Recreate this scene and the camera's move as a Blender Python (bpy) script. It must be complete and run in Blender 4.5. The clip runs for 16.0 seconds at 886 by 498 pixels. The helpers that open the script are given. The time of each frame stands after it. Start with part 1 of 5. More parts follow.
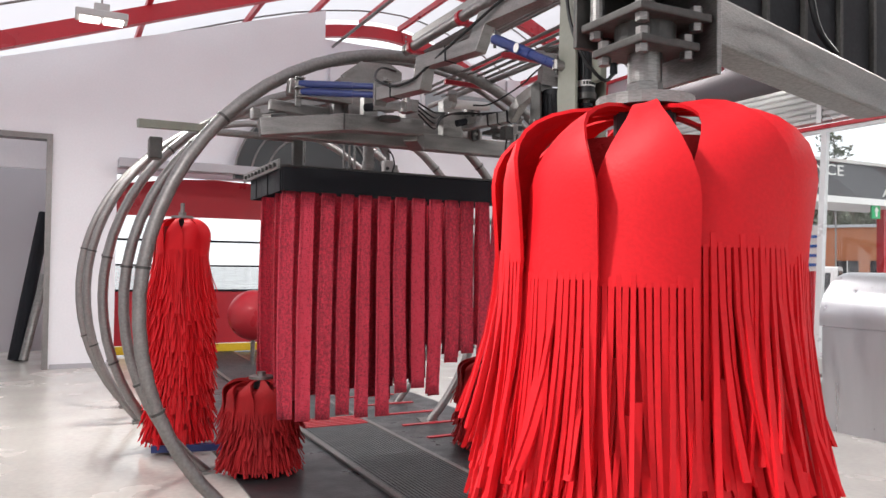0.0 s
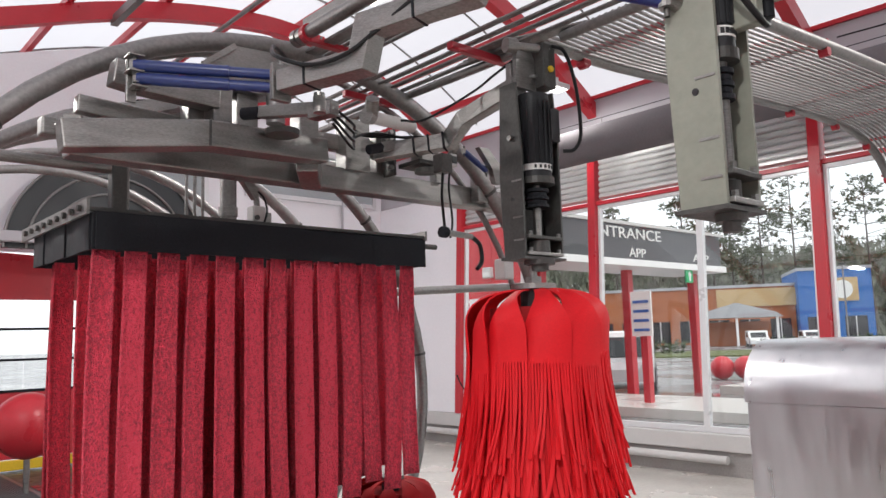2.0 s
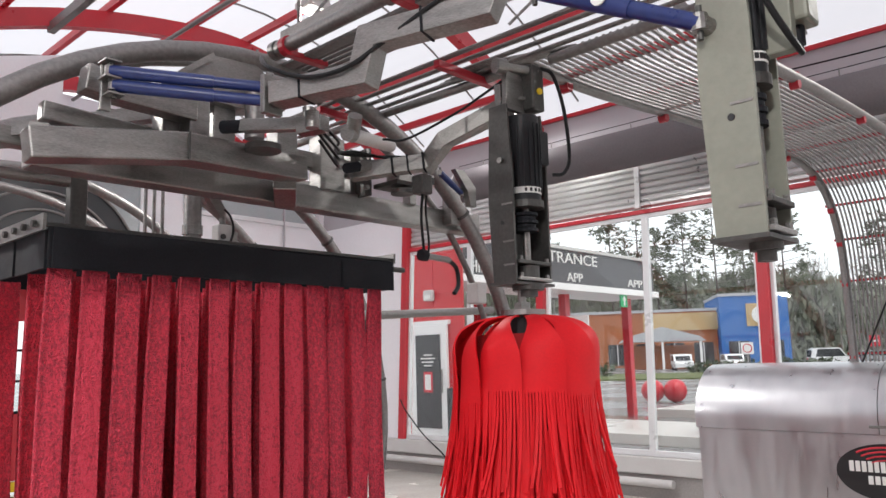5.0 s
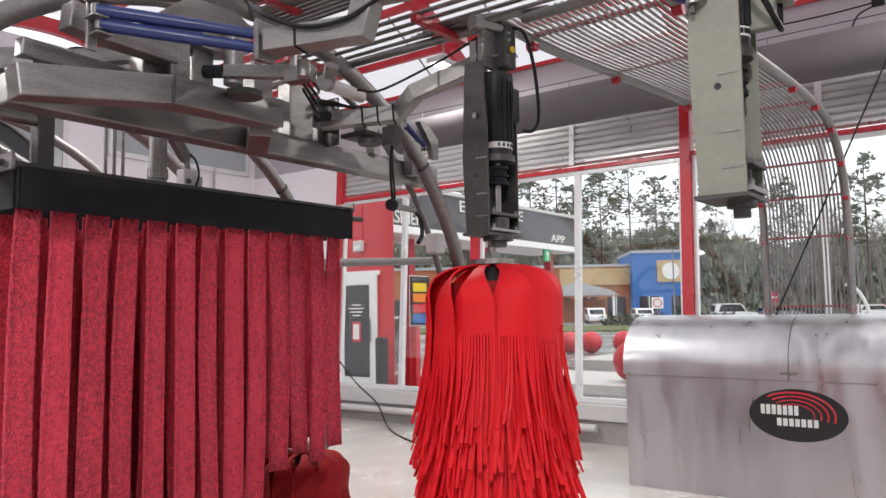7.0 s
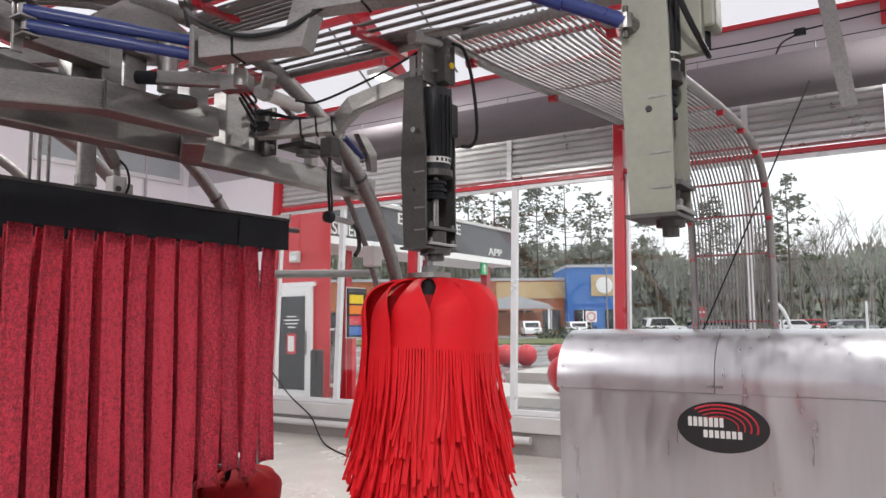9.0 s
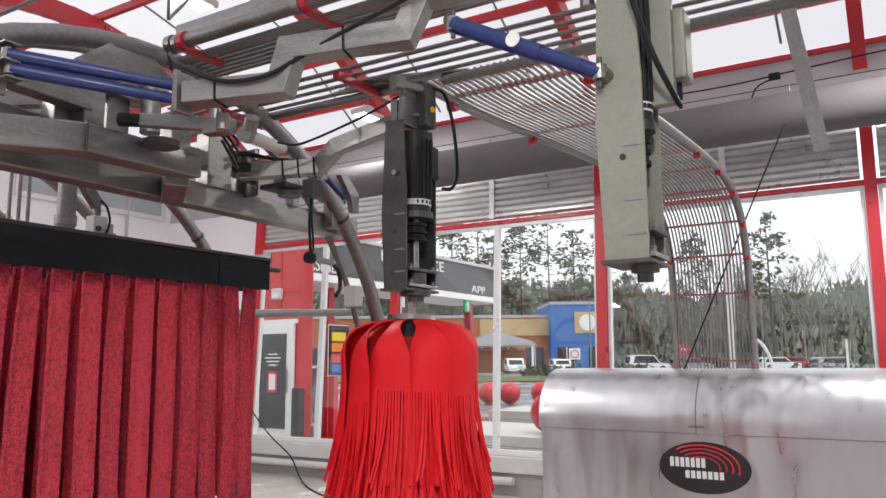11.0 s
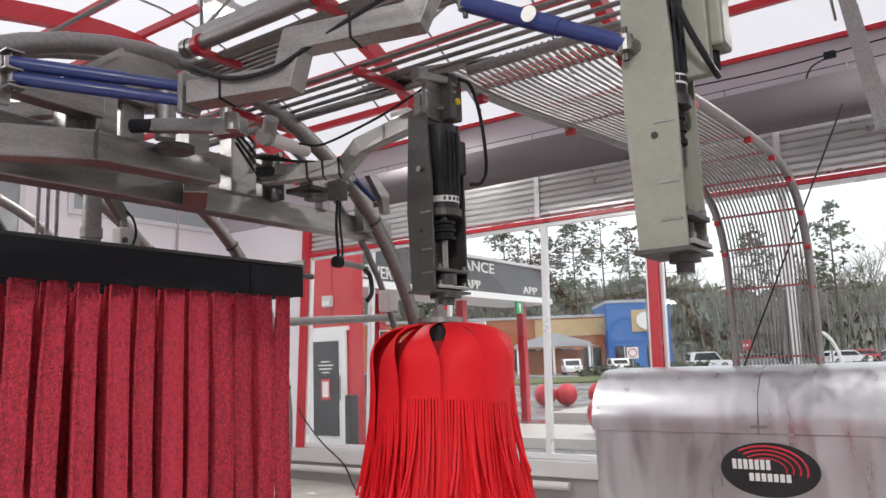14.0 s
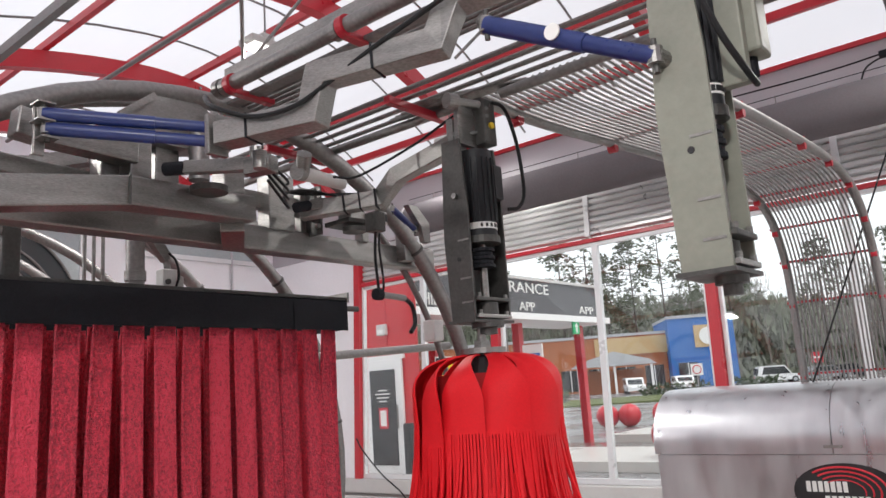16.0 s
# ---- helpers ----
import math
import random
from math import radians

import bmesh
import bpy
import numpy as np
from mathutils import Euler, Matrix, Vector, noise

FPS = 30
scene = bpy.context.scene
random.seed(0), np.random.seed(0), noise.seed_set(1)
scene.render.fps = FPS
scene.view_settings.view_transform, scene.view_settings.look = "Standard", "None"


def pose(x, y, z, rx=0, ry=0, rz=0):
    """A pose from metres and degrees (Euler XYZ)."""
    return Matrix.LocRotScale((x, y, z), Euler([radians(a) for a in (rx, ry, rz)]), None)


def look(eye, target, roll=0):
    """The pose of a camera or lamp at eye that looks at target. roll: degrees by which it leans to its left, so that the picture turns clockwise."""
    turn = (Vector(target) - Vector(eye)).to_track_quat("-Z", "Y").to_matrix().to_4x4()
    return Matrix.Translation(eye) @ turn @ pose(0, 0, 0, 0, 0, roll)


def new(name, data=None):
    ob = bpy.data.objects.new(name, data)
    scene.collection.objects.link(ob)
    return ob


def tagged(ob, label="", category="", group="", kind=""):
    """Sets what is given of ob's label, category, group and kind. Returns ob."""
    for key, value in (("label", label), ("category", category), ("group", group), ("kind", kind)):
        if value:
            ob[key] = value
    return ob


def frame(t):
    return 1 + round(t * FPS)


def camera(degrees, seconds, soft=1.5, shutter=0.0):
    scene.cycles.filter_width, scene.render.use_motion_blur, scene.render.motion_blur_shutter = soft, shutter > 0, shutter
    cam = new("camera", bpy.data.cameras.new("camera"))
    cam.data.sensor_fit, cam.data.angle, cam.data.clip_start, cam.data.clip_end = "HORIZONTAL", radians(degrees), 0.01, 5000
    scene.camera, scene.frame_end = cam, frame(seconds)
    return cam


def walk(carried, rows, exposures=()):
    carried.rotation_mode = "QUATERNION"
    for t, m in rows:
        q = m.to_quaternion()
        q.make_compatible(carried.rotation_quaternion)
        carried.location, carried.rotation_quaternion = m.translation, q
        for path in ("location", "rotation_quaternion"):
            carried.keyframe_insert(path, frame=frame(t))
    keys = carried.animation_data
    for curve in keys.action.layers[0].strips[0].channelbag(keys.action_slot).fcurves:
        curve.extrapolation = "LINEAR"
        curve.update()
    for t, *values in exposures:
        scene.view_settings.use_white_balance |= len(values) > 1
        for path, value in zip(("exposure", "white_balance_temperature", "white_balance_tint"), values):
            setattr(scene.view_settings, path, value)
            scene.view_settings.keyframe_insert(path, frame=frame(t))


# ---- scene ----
cam = camera(60.8, 16.0)
PATH = [
    (0, (2.284, 5.142, 1.379), (3.188, 6.925, 1.428), 0.7),
    (0.5, (2.347, 5.551, 1.404), (3.336, 7.287, 1.51), -0.3),
    (1, (2.406, 5.993, 1.43), (3.489, 7.662, 1.632), 0.2),
    (1.5, (2.507, 6.371, 1.434), (3.723, 7.942, 1.664), -1.0),
    (2, (2.578, 6.692, 1.459), (3.903, 8.17, 1.696), -1.7),
    (2.5, (2.587, 6.842, 1.466), (4.061, 8.169, 1.722), -1.5),
    (3, (2.606, 6.874, 1.464), (4.126, 8.147, 1.731), -0.9),
    (3.5, (2.604, 6.865, 1.465), (4.101, 8.16, 1.75), -0.9),
    (4, (2.573, 6.869, 1.482), (4.01, 8.225, 1.792), -1.4),
    (6.5, (2.352, 6.949, 1.473), (3.893, 8.209, 1.668), -1.6),
    (7, (2.296, 6.966, 1.464), (3.89, 8.163, 1.624), -0.9),
    (7.5, (2.298, 6.97, 1.473), (3.92, 8.131, 1.62), -0.6),
    (8, (2.298, 6.973, 1.47), (3.946, 8.097, 1.625), -0.4),
    (8.5, (2.303, 6.965, 1.467), (3.972, 8.054, 1.635), -0.3),
    (9, (2.295, 6.961, 1.469), (3.98, 8.021, 1.659), -0.5),
    (9.5, (2.295, 6.959, 1.48), (3.989, 8.001, 1.693), -0.6),
    (12, (2.278, 6.931, 1.488), (3.973, 7.942, 1.812), -0.5),
    (12.5, (2.275, 6.938, 1.49), (3.967, 7.949, 1.826), -0.6),
    (13, (2.27, 6.942, 1.489), (3.949, 7.975, 1.825), -0.9),
    (13.5, (2.323, 6.949, 1.493), (3.98, 8.022, 1.813), -1.4),
    (14, (2.453, 6.95, 1.49), (4.075, 8.082, 1.787), -2.0),
    (14.5, (2.497, 6.925, 1.479), (4.1, 8.095, 1.724), -2.0),
    (15, (2.521, 6.952, 1.506), (4.089, 8.156, 1.808), -3.2),
    (15.5, (2.537, 6.951, 1.521), (4.068, 8.185, 1.885), -3.5),
    (16, (2.536, 6.945, 1.515), (4.065, 8.181, 1.881), -4.0),
]

EXPOSE = 0.0
walk(cam, [(t, look(eye, target, roll)) for t, eye, target, roll in PATH], exposures=[(0.0, EXPOSE), (16.0, EXPOSE)])

# world: flat overcast daylight
world = bpy.data.worlds.new("sky")
scene.world = world
world.use_nodes = True
wn, wl = world.node_tree.nodes, world.node_tree.links
bg = wn["Background"]
sky = wn.new("ShaderNodeTexSky")
sky.sky_type, sky.sun_disc = "NISHITA", False
sky.sun_elevation, sky.sun_rotation, sky.air_density, sky.dust_density = radians(50), radians(160), 1.0, 6.0
cloud = wn.new("ShaderNodeMix")
cloud.data_type = "RGBA"
cloud.inputs[0].default_value = 0.8
cloud.inputs[7].default_value = (11.0, 11.2, 11.6, 1)
wl.new(sky.outputs[0], cloud.inputs[6])
wl.new(cloud.outputs[2], bg.inputs[0])
bg.inputs[1].default_value = 0.15
sun_data = bpy.data.lights.new("sun", "SUN")
sun_data.energy, sun_data.angle, sun_data.color = 1.4, radians(25), (1, 0.97, 0.93)
sun = new("sun", sun_data)
sun.matrix_world = look((0, 0, 30), (6, 13, 0))


# ---- materials ----
def material(name, color, rough=0.5, metal=0.0, vary=0.12, scale=6.0, bump=0.0, fine=80.0, stretch=(1, 1, 1), sheen=0.0, island=0.0):
    m = bpy.data.materials.new(name)
    m.use_nodes = True
    n, l = m.node_tree.nodes, m.node_tree.links
    p = n["Principled BSDF"]
    p.inputs["Roughness"].default_value, p.inputs["Metallic"].default_value = rough, metal
    co = n.new("ShaderNodeTexCoord")
    mp = n.new("ShaderNodeMapping")
    mp.inputs["Scale"].default_value = stretch
    l.new(co.outputs["Object"], mp.inputs[0])
    big, small = n.new("ShaderNodeTexNoise"), n.new("ShaderNodeTexNoise")
    big.inputs["Scale"].default_value, small.inputs["Scale"].default_value = scale, fine
    big.inputs["Detail"].default_value, small.inputs["Detail"].default_value = 5, 3
    l.new(mp.outputs[0], big.inputs["Vector"])
    l.new(mp.outputs[0], small.inputs["Vector"])
    add = n.new("ShaderNodeMath")
    add.operation = "ADD"
    l.new(big.outputs[0], add.inputs[0])
    l.new(small.outputs[0], add.inputs[1])
    last = add.outputs[0]
    if island:
        info, geo = n.new("ShaderNodeObjectInfo"), n.new("ShaderNodeNewGeometry")
        a2, a3 = n.new("ShaderNodeMath"), n.new("ShaderNodeMath")
        a2.operation, a3.operation = "ADD", "MULTIPLY_ADD"
        l.new(info.outputs["Random"], a2.inputs[0])
        l.new(geo.outputs["Random Per Island"], a2.inputs[1])
        l.new(a2.outputs[0], a3.inputs[0])
        a3.inputs[1].default_value = island
        l.new(last, a3.inputs[2])
        last = a3.outputs[0]
    ramp = n.new("ShaderNodeMapRange")
    ramp.inputs[1].default_value, ramp.inputs[2].default_value = 0.6, 1.4 + 2 * island
    ramp.inputs[3].default_value, ramp.inputs[4].default_value = 1 - vary, 1 + vary
    l.new(last, ramp.inputs[0])
    mul = n.new("ShaderNodeVectorMath")
    mul.operation = "SCALE"
    mul.inputs[0].default_value = color[:3]
    l.new(ramp.outputs[0], mul.inputs["Scale"])
    l.new(mul.outputs[0], p.inputs["Base Color"])
    rr = n.new("ShaderNodeMapRange")
    rr.inputs[1].default_value, rr.inputs[2].default_value = 0.3, 0.7
    rr.inputs[3].default_value, rr.inputs[4].default_value = max(rough - 0.1, 0.02), min(rough + 0.12, 1)
    l.new(big.outputs[0], rr.inputs[0])
    l.new(rr.outputs[0], p.inputs["Roughness"])
    if bump:
        b = n.new("ShaderNodeBump")
        b.inputs["Strength"].default_value, b.inputs["Distance"].default_value = min(bump, 1), 0.01 + 0.02 * (bump >= 1)
        l.new(small.outputs[0], b.inputs["Height"])
        l.new(b.outputs[0], p.inputs["Normal"])
    if sheen:
        p.inputs["Sheen Weight"].default_value = sheen
    return m


STEEL = material("brushed stainless steel", (0.265, 0.257, 0.248), 0.42, 0.9, 0.4, 5, 0.06, 90, (1, 1, 7))
STEEL_SHEET = material("satin stainless sheet", (0.55, 0.55, 0.57), 0.36, 1.0, 0.1, 2, 0.0, 90, (6, 6, 1))
PIPE = material("dull galvanised pipe", (0.25, 0.24, 0.235), 0.5, 0.9, 0.25, 9, 0.06, 70)
GREYPAINT = material("grey green painted steel", (0.22, 0.226, 0.188), 0.5, 0.1, 0.1, 7, 0.08, 60)
DARKSTEEL = material("dark weathered steel", (0.085, 0.083, 0.08), 0.5, 0.5, 0.25, 12, 0.1, 90)
MOTOR = material("charcoal motor paint", (0.03, 0.031, 0.034), 0.5, 0.1, 0.2, 9, 0.05)
BLACK = material("black rubber", (0.014, 0.015, 0.019), 0.7, 0, 0.3, 8, 0.2, 140)
CABLE = material("black cable", (0.012, 0.012, 0.013), 0.45, 0, 0.15)
BLUE = material("navy blue enamel", (0.012, 0.026, 0.13), 0.36, 0, 0.15, 6)
REDPAINT = material("red gloss paint", (0.5, 0.022, 0.035), 0.35, 0, 0.12, 3)
REDCLAMP = material("red plastic clamp", (0.38, 0.014, 0.028), 0.4, 0, 0.12, 9)
FOAM = material("scarlet foam sheet", (0.68, 0.011, 0.018), 0.55, 0, 0.16, 7, 0.06, 160, island=0.3)
# Deep red of the rocker brushes; also shade painted into the brush cores.
FOAMDARK = material("deep red foam and core shade", (0.33, 0.012, 0.015), 0.7, 0, 0.25, 9, 0.2, 120, island=0.3)
CLOTH = material("crimson microfibre cloth", (0.97, 0.078, 0.135), 0.95, 0, 0.75, 60, 1.0, 150, (1, 1, 0.8), 0.1, 0.25)
# Same cloth with the shade inside the curtain put into its colour.
CLOTHDARK = material("shade-darkened crimson cloth", (0.7, 0.036, 0.07), 0.95, 0, 0.75, 60, 1.0, 150, (1, 1, 0.8), 0.1, 0.2)
WHITEWALL = material("white panel wall", (0.84, 0.83, 0.86), 0.45, 0, 0.04, 1.2, 0.04, 40)
WHITE = material("white paint", (0.8, 0.8, 0.8), 0.4, 0, 0.04, 3)
FLOOR = material("wet sealed concrete", (0.55, 0.52, 0.48), 0.2, 0, 0.12, 1.3, 0.08, 24)
KERB = material("rough grey concrete", (0.33, 0.31, 0.3), 0.8, 0, 0.16, 5, 0.4, 50)
LEDGE = material("pale grey sill", (0.55, 0.54, 0.53), 0.55, 0, 0.08, 4)
TRACK = material("wet black conveyor deck", (0.03, 0.031, 0.034), 0.35, 0, 0.35, 5, 0.2, 60)
GRATE = material("dark galvanised grating", (0.16, 0.17, 0.175), 0.45, 0.6, 0.2, 12)
ALU = material("white aluminium frame", (0.72, 0.73, 0.74), 0.35, 0.2, 0.05, 4)
CORRUGATED = material("pale corrugated steel", (0.6, 0.6, 0.6), 0.35, 0.6, 0.08, 3)
FASCIA = material("pale grey fascia", (0.43, 0.415, 0.44), 0.5, 0, 0.05, 2)
DUCT = material("grey fabric duct", (0.125, 0.112, 0.12), 0.9, 0, 0.1, 3, 0.15, 60)
YELLOW = material("yellow strip", (0.75, 0.5, 0.02), 0.5)
ASPHALT = material("wet asphalt", (0.2, 0.2, 0.205), 0.25, 0, 0.25, 0.3, 0.2, 20)
PAVING = material("wet pale concrete paving", (0.55, 0.54, 0.51), 0.3, 0, 0.12, 0.6, 0.15, 15)
GRASS = material("winter grass", (0.09, 0.11, 0.03), 0.9, 0, 0.4, 0.6, 0.4, 12)
BARK = material("grey brown bark", (0.1, 0.085, 0.07), 0.9, 0, 0.3, 6, 0.4, 30)
NEEDLES = material("pine needles", (0.1, 0.12, 0.07), 0.8, 0, 0.4, 2, 0, 20, island=0.5)
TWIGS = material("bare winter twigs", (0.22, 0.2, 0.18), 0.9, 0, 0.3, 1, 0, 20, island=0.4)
# Distance haze is mixed into this pale woodland colour.
HAZE = material("hazed winter woodland", (0.24, 0.26, 0.2), 0.95, 0, 0.3, 0.2, 0, 20, island=0.5)
SHRUB = material("dark evergreen shrub", (0.04, 0.06, 0.025), 0.8, 0, 0.4, 3, 0, 20, island=0.5)
FACADE_RED = material("red metal cladding", (0.55, 0.02, 0.03), 0.4, 0, 0.06, 2)
SIGN_GREY = material("dark grey sign band", (0.07, 0.072, 0.078), 0.5, 0, 0.12, 2)
FANDARK = material("dark tinted canopy sheet", (0.02, 0.024, 0.027), 0.4, 0, 0.3, 2)
STUCCO_BLUE = material("blue stucco", (0.03, 0.14, 0.42), 0.8, 0, 0.08, 0.5)
STUCCO_TAN = material("tan stucco", (0.5, 0.36, 0.19), 0.85, 0, 0.1, 0.4)
BRICK_ORANGE = material("orange brick", (0.36, 0.13, 0.06), 0.85, 0, 0.2, 0.6)
GREYROOF = material("grey shop roof", (0.4, 0.41, 0.43), 0.6, 0, 0.1, 0.5)
DARKGLASS = material("dark tinted glass", (0.02, 0.023, 0.026), 0.08, 0, 0.3, 1)
# Office panes: one even pale glossy colour.
PALEGLASS = material("pale glossy glass", (0.36, 0.4, 0.41), 0.1, 0, 0.15, 1)
CARWHITE = material("white car paint", (0.75, 0.75, 0.76), 0.2, 0, 0.03, 1)
CARDARK = material("dark car paint", (0.03, 0.032, 0.04), 0.2, 0, 0.1, 1)
CARSILVER = material("silver car paint", (0.4, 0.41, 0.43), 0.25, 0.5, 0.05, 1)
TYRE = material("tyre rubber", (0.02, 0.02, 0.02), 0.8)
PAPER = material("printed white panel", (0.75, 0.75, 0.73), 0.5, 0, 0.03)
PRINT_BLACK = material("black print", (0.015, 0.015, 0.017), 0.45, 0, 0.1)
PRINT_RED = material("red print", (0.55, 0.02, 0.04), 0.4)
PRINT_YELLOW = material("yellow print", (0.75, 0.55, 0.02), 0.5)
PRINT_BLUE = material("blue print", (0.03, 0.12, 0.4), 0.5)
PRINT_ORANGE = material("orange print", (0.75, 0.22, 0.02), 0.5)
GREEN = material("green arrow panel", (0.02, 0.4, 0.15), 0.5)


def glassy(name, color, rough):
    """Thin clear pane: Schlick gloss over clear transmission."""
    m = bpy.data.materials.new(name)
    m.use_nodes = True
    n, l = m.node_tree.nodes, m.node_tree.links
    n.remove(n["Principled BSDF"])
    mix, tr, gl, lw = n.new("ShaderNodeMixShader"), n.new("ShaderNodeBsdfTransparent"), n.new("ShaderNodeBsdfGlossy"), n.new("ShaderNodeLayerWeight")
    pw, ma = n.new("ShaderNodeMath"), n.new("ShaderNodeMath")
    pw.operation, ma.operation = "POWER", "MULTIPLY_ADD"
    lw.inputs["Blend"].default_value = 0.5
    pw.inputs[1].default_value, ma.inputs[1].default_value, ma.inputs[2].default_value = 4.0, 0.55, 0.045
    l.new(lw.outputs["Facing"], pw.inputs[0])
    l.new(pw.outputs[0], ma.inputs[0])
    tr.inputs[0].default_value = (*color, 1)
    gl.inputs["Roughness"].default_value = rough
    l.new(ma.outputs[0], mix.inputs[0])
    l.new(tr.outputs[0], mix.inputs[1])
    l.new(gl.outputs[0], mix.inputs[2])
    l.new(mix.outputs[0], n["Material Output"].inputs[0])
    return m


GLASS = glassy("window glass", (0.95, 0.96, 0.955), 0.01)


for dull in (DUCT, BLACK, MOTOR, CABLE, DARKSTEEL, FOAM, CLOTH, CLOTHDARK, FOAMDARK):
    dull.node_tree.nodes["Principled BSDF"].inputs["Specular IOR Level"].default_value = 0.22


def translucent(name, color, through_colour):
    m = bpy.data.materials.new(name)
    m.use_nodes = True
    n, l = m.node_tree.nodes, m.node_tree.links
    n.remove(n["Principled BSDF"])
    mix, tl, df = n.new("ShaderNodeMixShader"), n.new("ShaderNodeBsdfTranslucent"), n.new("ShaderNodeBsdfDiffuse")
    noise_tex, r, sc = n.new("ShaderNodeTexNoise"), n.new("ShaderNodeMapRange"), n.new("ShaderNodeVectorMath")
    noise_tex.inputs["Scale"].default_value = 1.6
    r.inputs[3].default_value, r.inputs[4].default_value = 0.85, 1.08
    sc.operation = "SCALE"
    sc.inputs[0].default_value = through_colour
    l.new(noise_tex.outputs[0], r.inputs[0])
    l.new(r.outputs[0], sc.inputs["Scale"])
    l.new(sc.outputs[0], tl.inputs[0])
    df.inputs[0].default_value = (*color, 1)
    mix.inputs[0].default_value = 0.2
    l.new(tl.outputs[0], mix.inputs[1])
    l.new(df.outputs[0], mix.inputs[2])
    l.new(mix.outputs[0], n["Material Output"].inputs[0])
    return m


ROOF = translucent("translucent twin wall roof sheet", (0.8, 0.8, 0.82), (0.6, 0.6, 0.63))


# ---- mesh helpers ----
def part(name, bm, mat, parent=None, label="", smooth=False):
    me = bpy.data.meshes.new(name)
    bm.normal_update()
    bm.to_mesh(me)
    bm.free()
    me.materials.append(mat)
    if smooth:
        me.polygons.foreach_set("use_smooth", [True] * len(me.polygons))
        try:
            me.set_sharp_from_angle(angle=radians(40))
        except AttributeError:
            pass
    ob = new(name, me)
    if parent:
        ob.parent = parent
    if label:
        ob["label"] = label
    return ob


def holder(name, label, category, group="", kind=""):
    return tagged(new(name), label, category, group, kind)


def box(x0, x1, y0, y1, z0, z1, bevel=0.0, bm=None, m=None):
    b = bm or bmesh.new()
    v = bmesh.ops.create_cube(b, size=1)["verts"]
    bmesh.ops.scale(b, vec=(abs(x1 - x0), abs(y1 - y0), abs(z1 - z0)), verts=v)
    bmesh.ops.translate(b, vec=((x0 + x1) / 2, (y0 + y1) / 2, (z0 + z1) / 2), verts=v)
    if bevel:
        es = list({e for q in v for e in q.link_edges})
        r = bmesh.ops.bevel(b, geom=es, offset=bevel, segments=2, affect="EDGES", profile=0.5)
        v = list({q for f in r["faces"] for q in f.verts})
    if m is not None and not bevel:
        bmesh.ops.transform(b, matrix=m, verts=v)
    return b


def frame_of(a, b):
    """Turns local z to run from a to b."""
    d = Vector(b) - Vector(a)
    return Matrix.Translation(a) @ d.to_track_quat("Z", "X").to_matrix().to_4x4(), d.length


def bar(a, b, w, h, bm=None, bevel=0.0, up=(0, 0, 1)):
    """A rectangular bar from a to b, w wide sideways and h high."""
    o = bm or bmesh.new()
    a, b = Vector(a), Vector(b)
    d = (b - a).normalized()
    side = d.cross(Vector(up))
    if side.length < 1e-4:
        side = Vector((1, 0, 0))
    side.normalize()
    top = side.cross(d).normalized()
    q = []
    for p in (a, b):
        for s, t in ((-1, -1), (1, -1), (1, 1), (-1, 1)):
            q.append(o.verts.new(p + side * w / 2 * s + top * h / 2 * t))
    fs = [o.faces.new(x) for x in ((q[3], q[2], q[1], q[0]), (q[4], q[5], q[6], q[7]))]
    for i in range(4):
        j = (i + 1) % 4
        fs.append(o.faces.new((q[i], q[j], q[4 + j], q[4 + i])))
    if bevel:
        bmesh.ops.bevel(o, geom=list({e for f in fs for e in f.edges}), offset=bevel, segments=2, affect="EDGES", profile=0.5)
    return o


def box_run(points, w, h, bevel=0.005, flat=False):
    """A square tube with mitred bends through points, w wide and h high."""
    o = bmesh.new()
    p = [Vector(q) for q in points]
    dirs = [(b - a).normalized() for a, b in zip(p, p[1:])]
    rings = []
    for i, q in enumerate(p):
        d = dirs[max(i - 1, 0)]
        n = (d + dirs[min(i, len(dirs) - 1)]).normalized()
        side = ((p[-1] - p[0]) if flat else d).cross(Vector((0, 0, 1))).normalized()
        top = side.cross(d).normalized()
        ring = []
        for u, v in ((-1, -1), (1, -1), (1, 1), (-1, 1)):
            c = side * w / 2 * u + top * h / 2 * v
            ring.append(o.verts.new(q + c - d * (c.dot(n) / d.dot(n))))
        rings.append(ring)
    for a, b in zip(rings, rings[1:]):
        for k in range(4):
            o.faces.new((a[k], a[(k + 1) % 4], b[(k + 1) % 4], b[k]))
    o.faces.new(rings[0][::-1])
    o.faces.new(rings[-1])
    bmesh.ops.recalc_face_normals(o, faces=o.faces[:])
    bmesh.ops.bevel(o, geom=o.edges[:], offset=bevel, segments=2, affect="EDGES", profile=0.5)
    return o


def rod(a, b, r, bm=None, seg=14, r2=None):
    o = bm or bmesh.new()
    m, ln = frame_of(a, b)
    bmesh.ops.create_cone(o, cap_ends=True, segments=seg, radius1=r, radius2=r if r2 is None else r2, depth=ln, matrix=m @ Matrix.Translation((0, 0, ln / 2)))
    return o


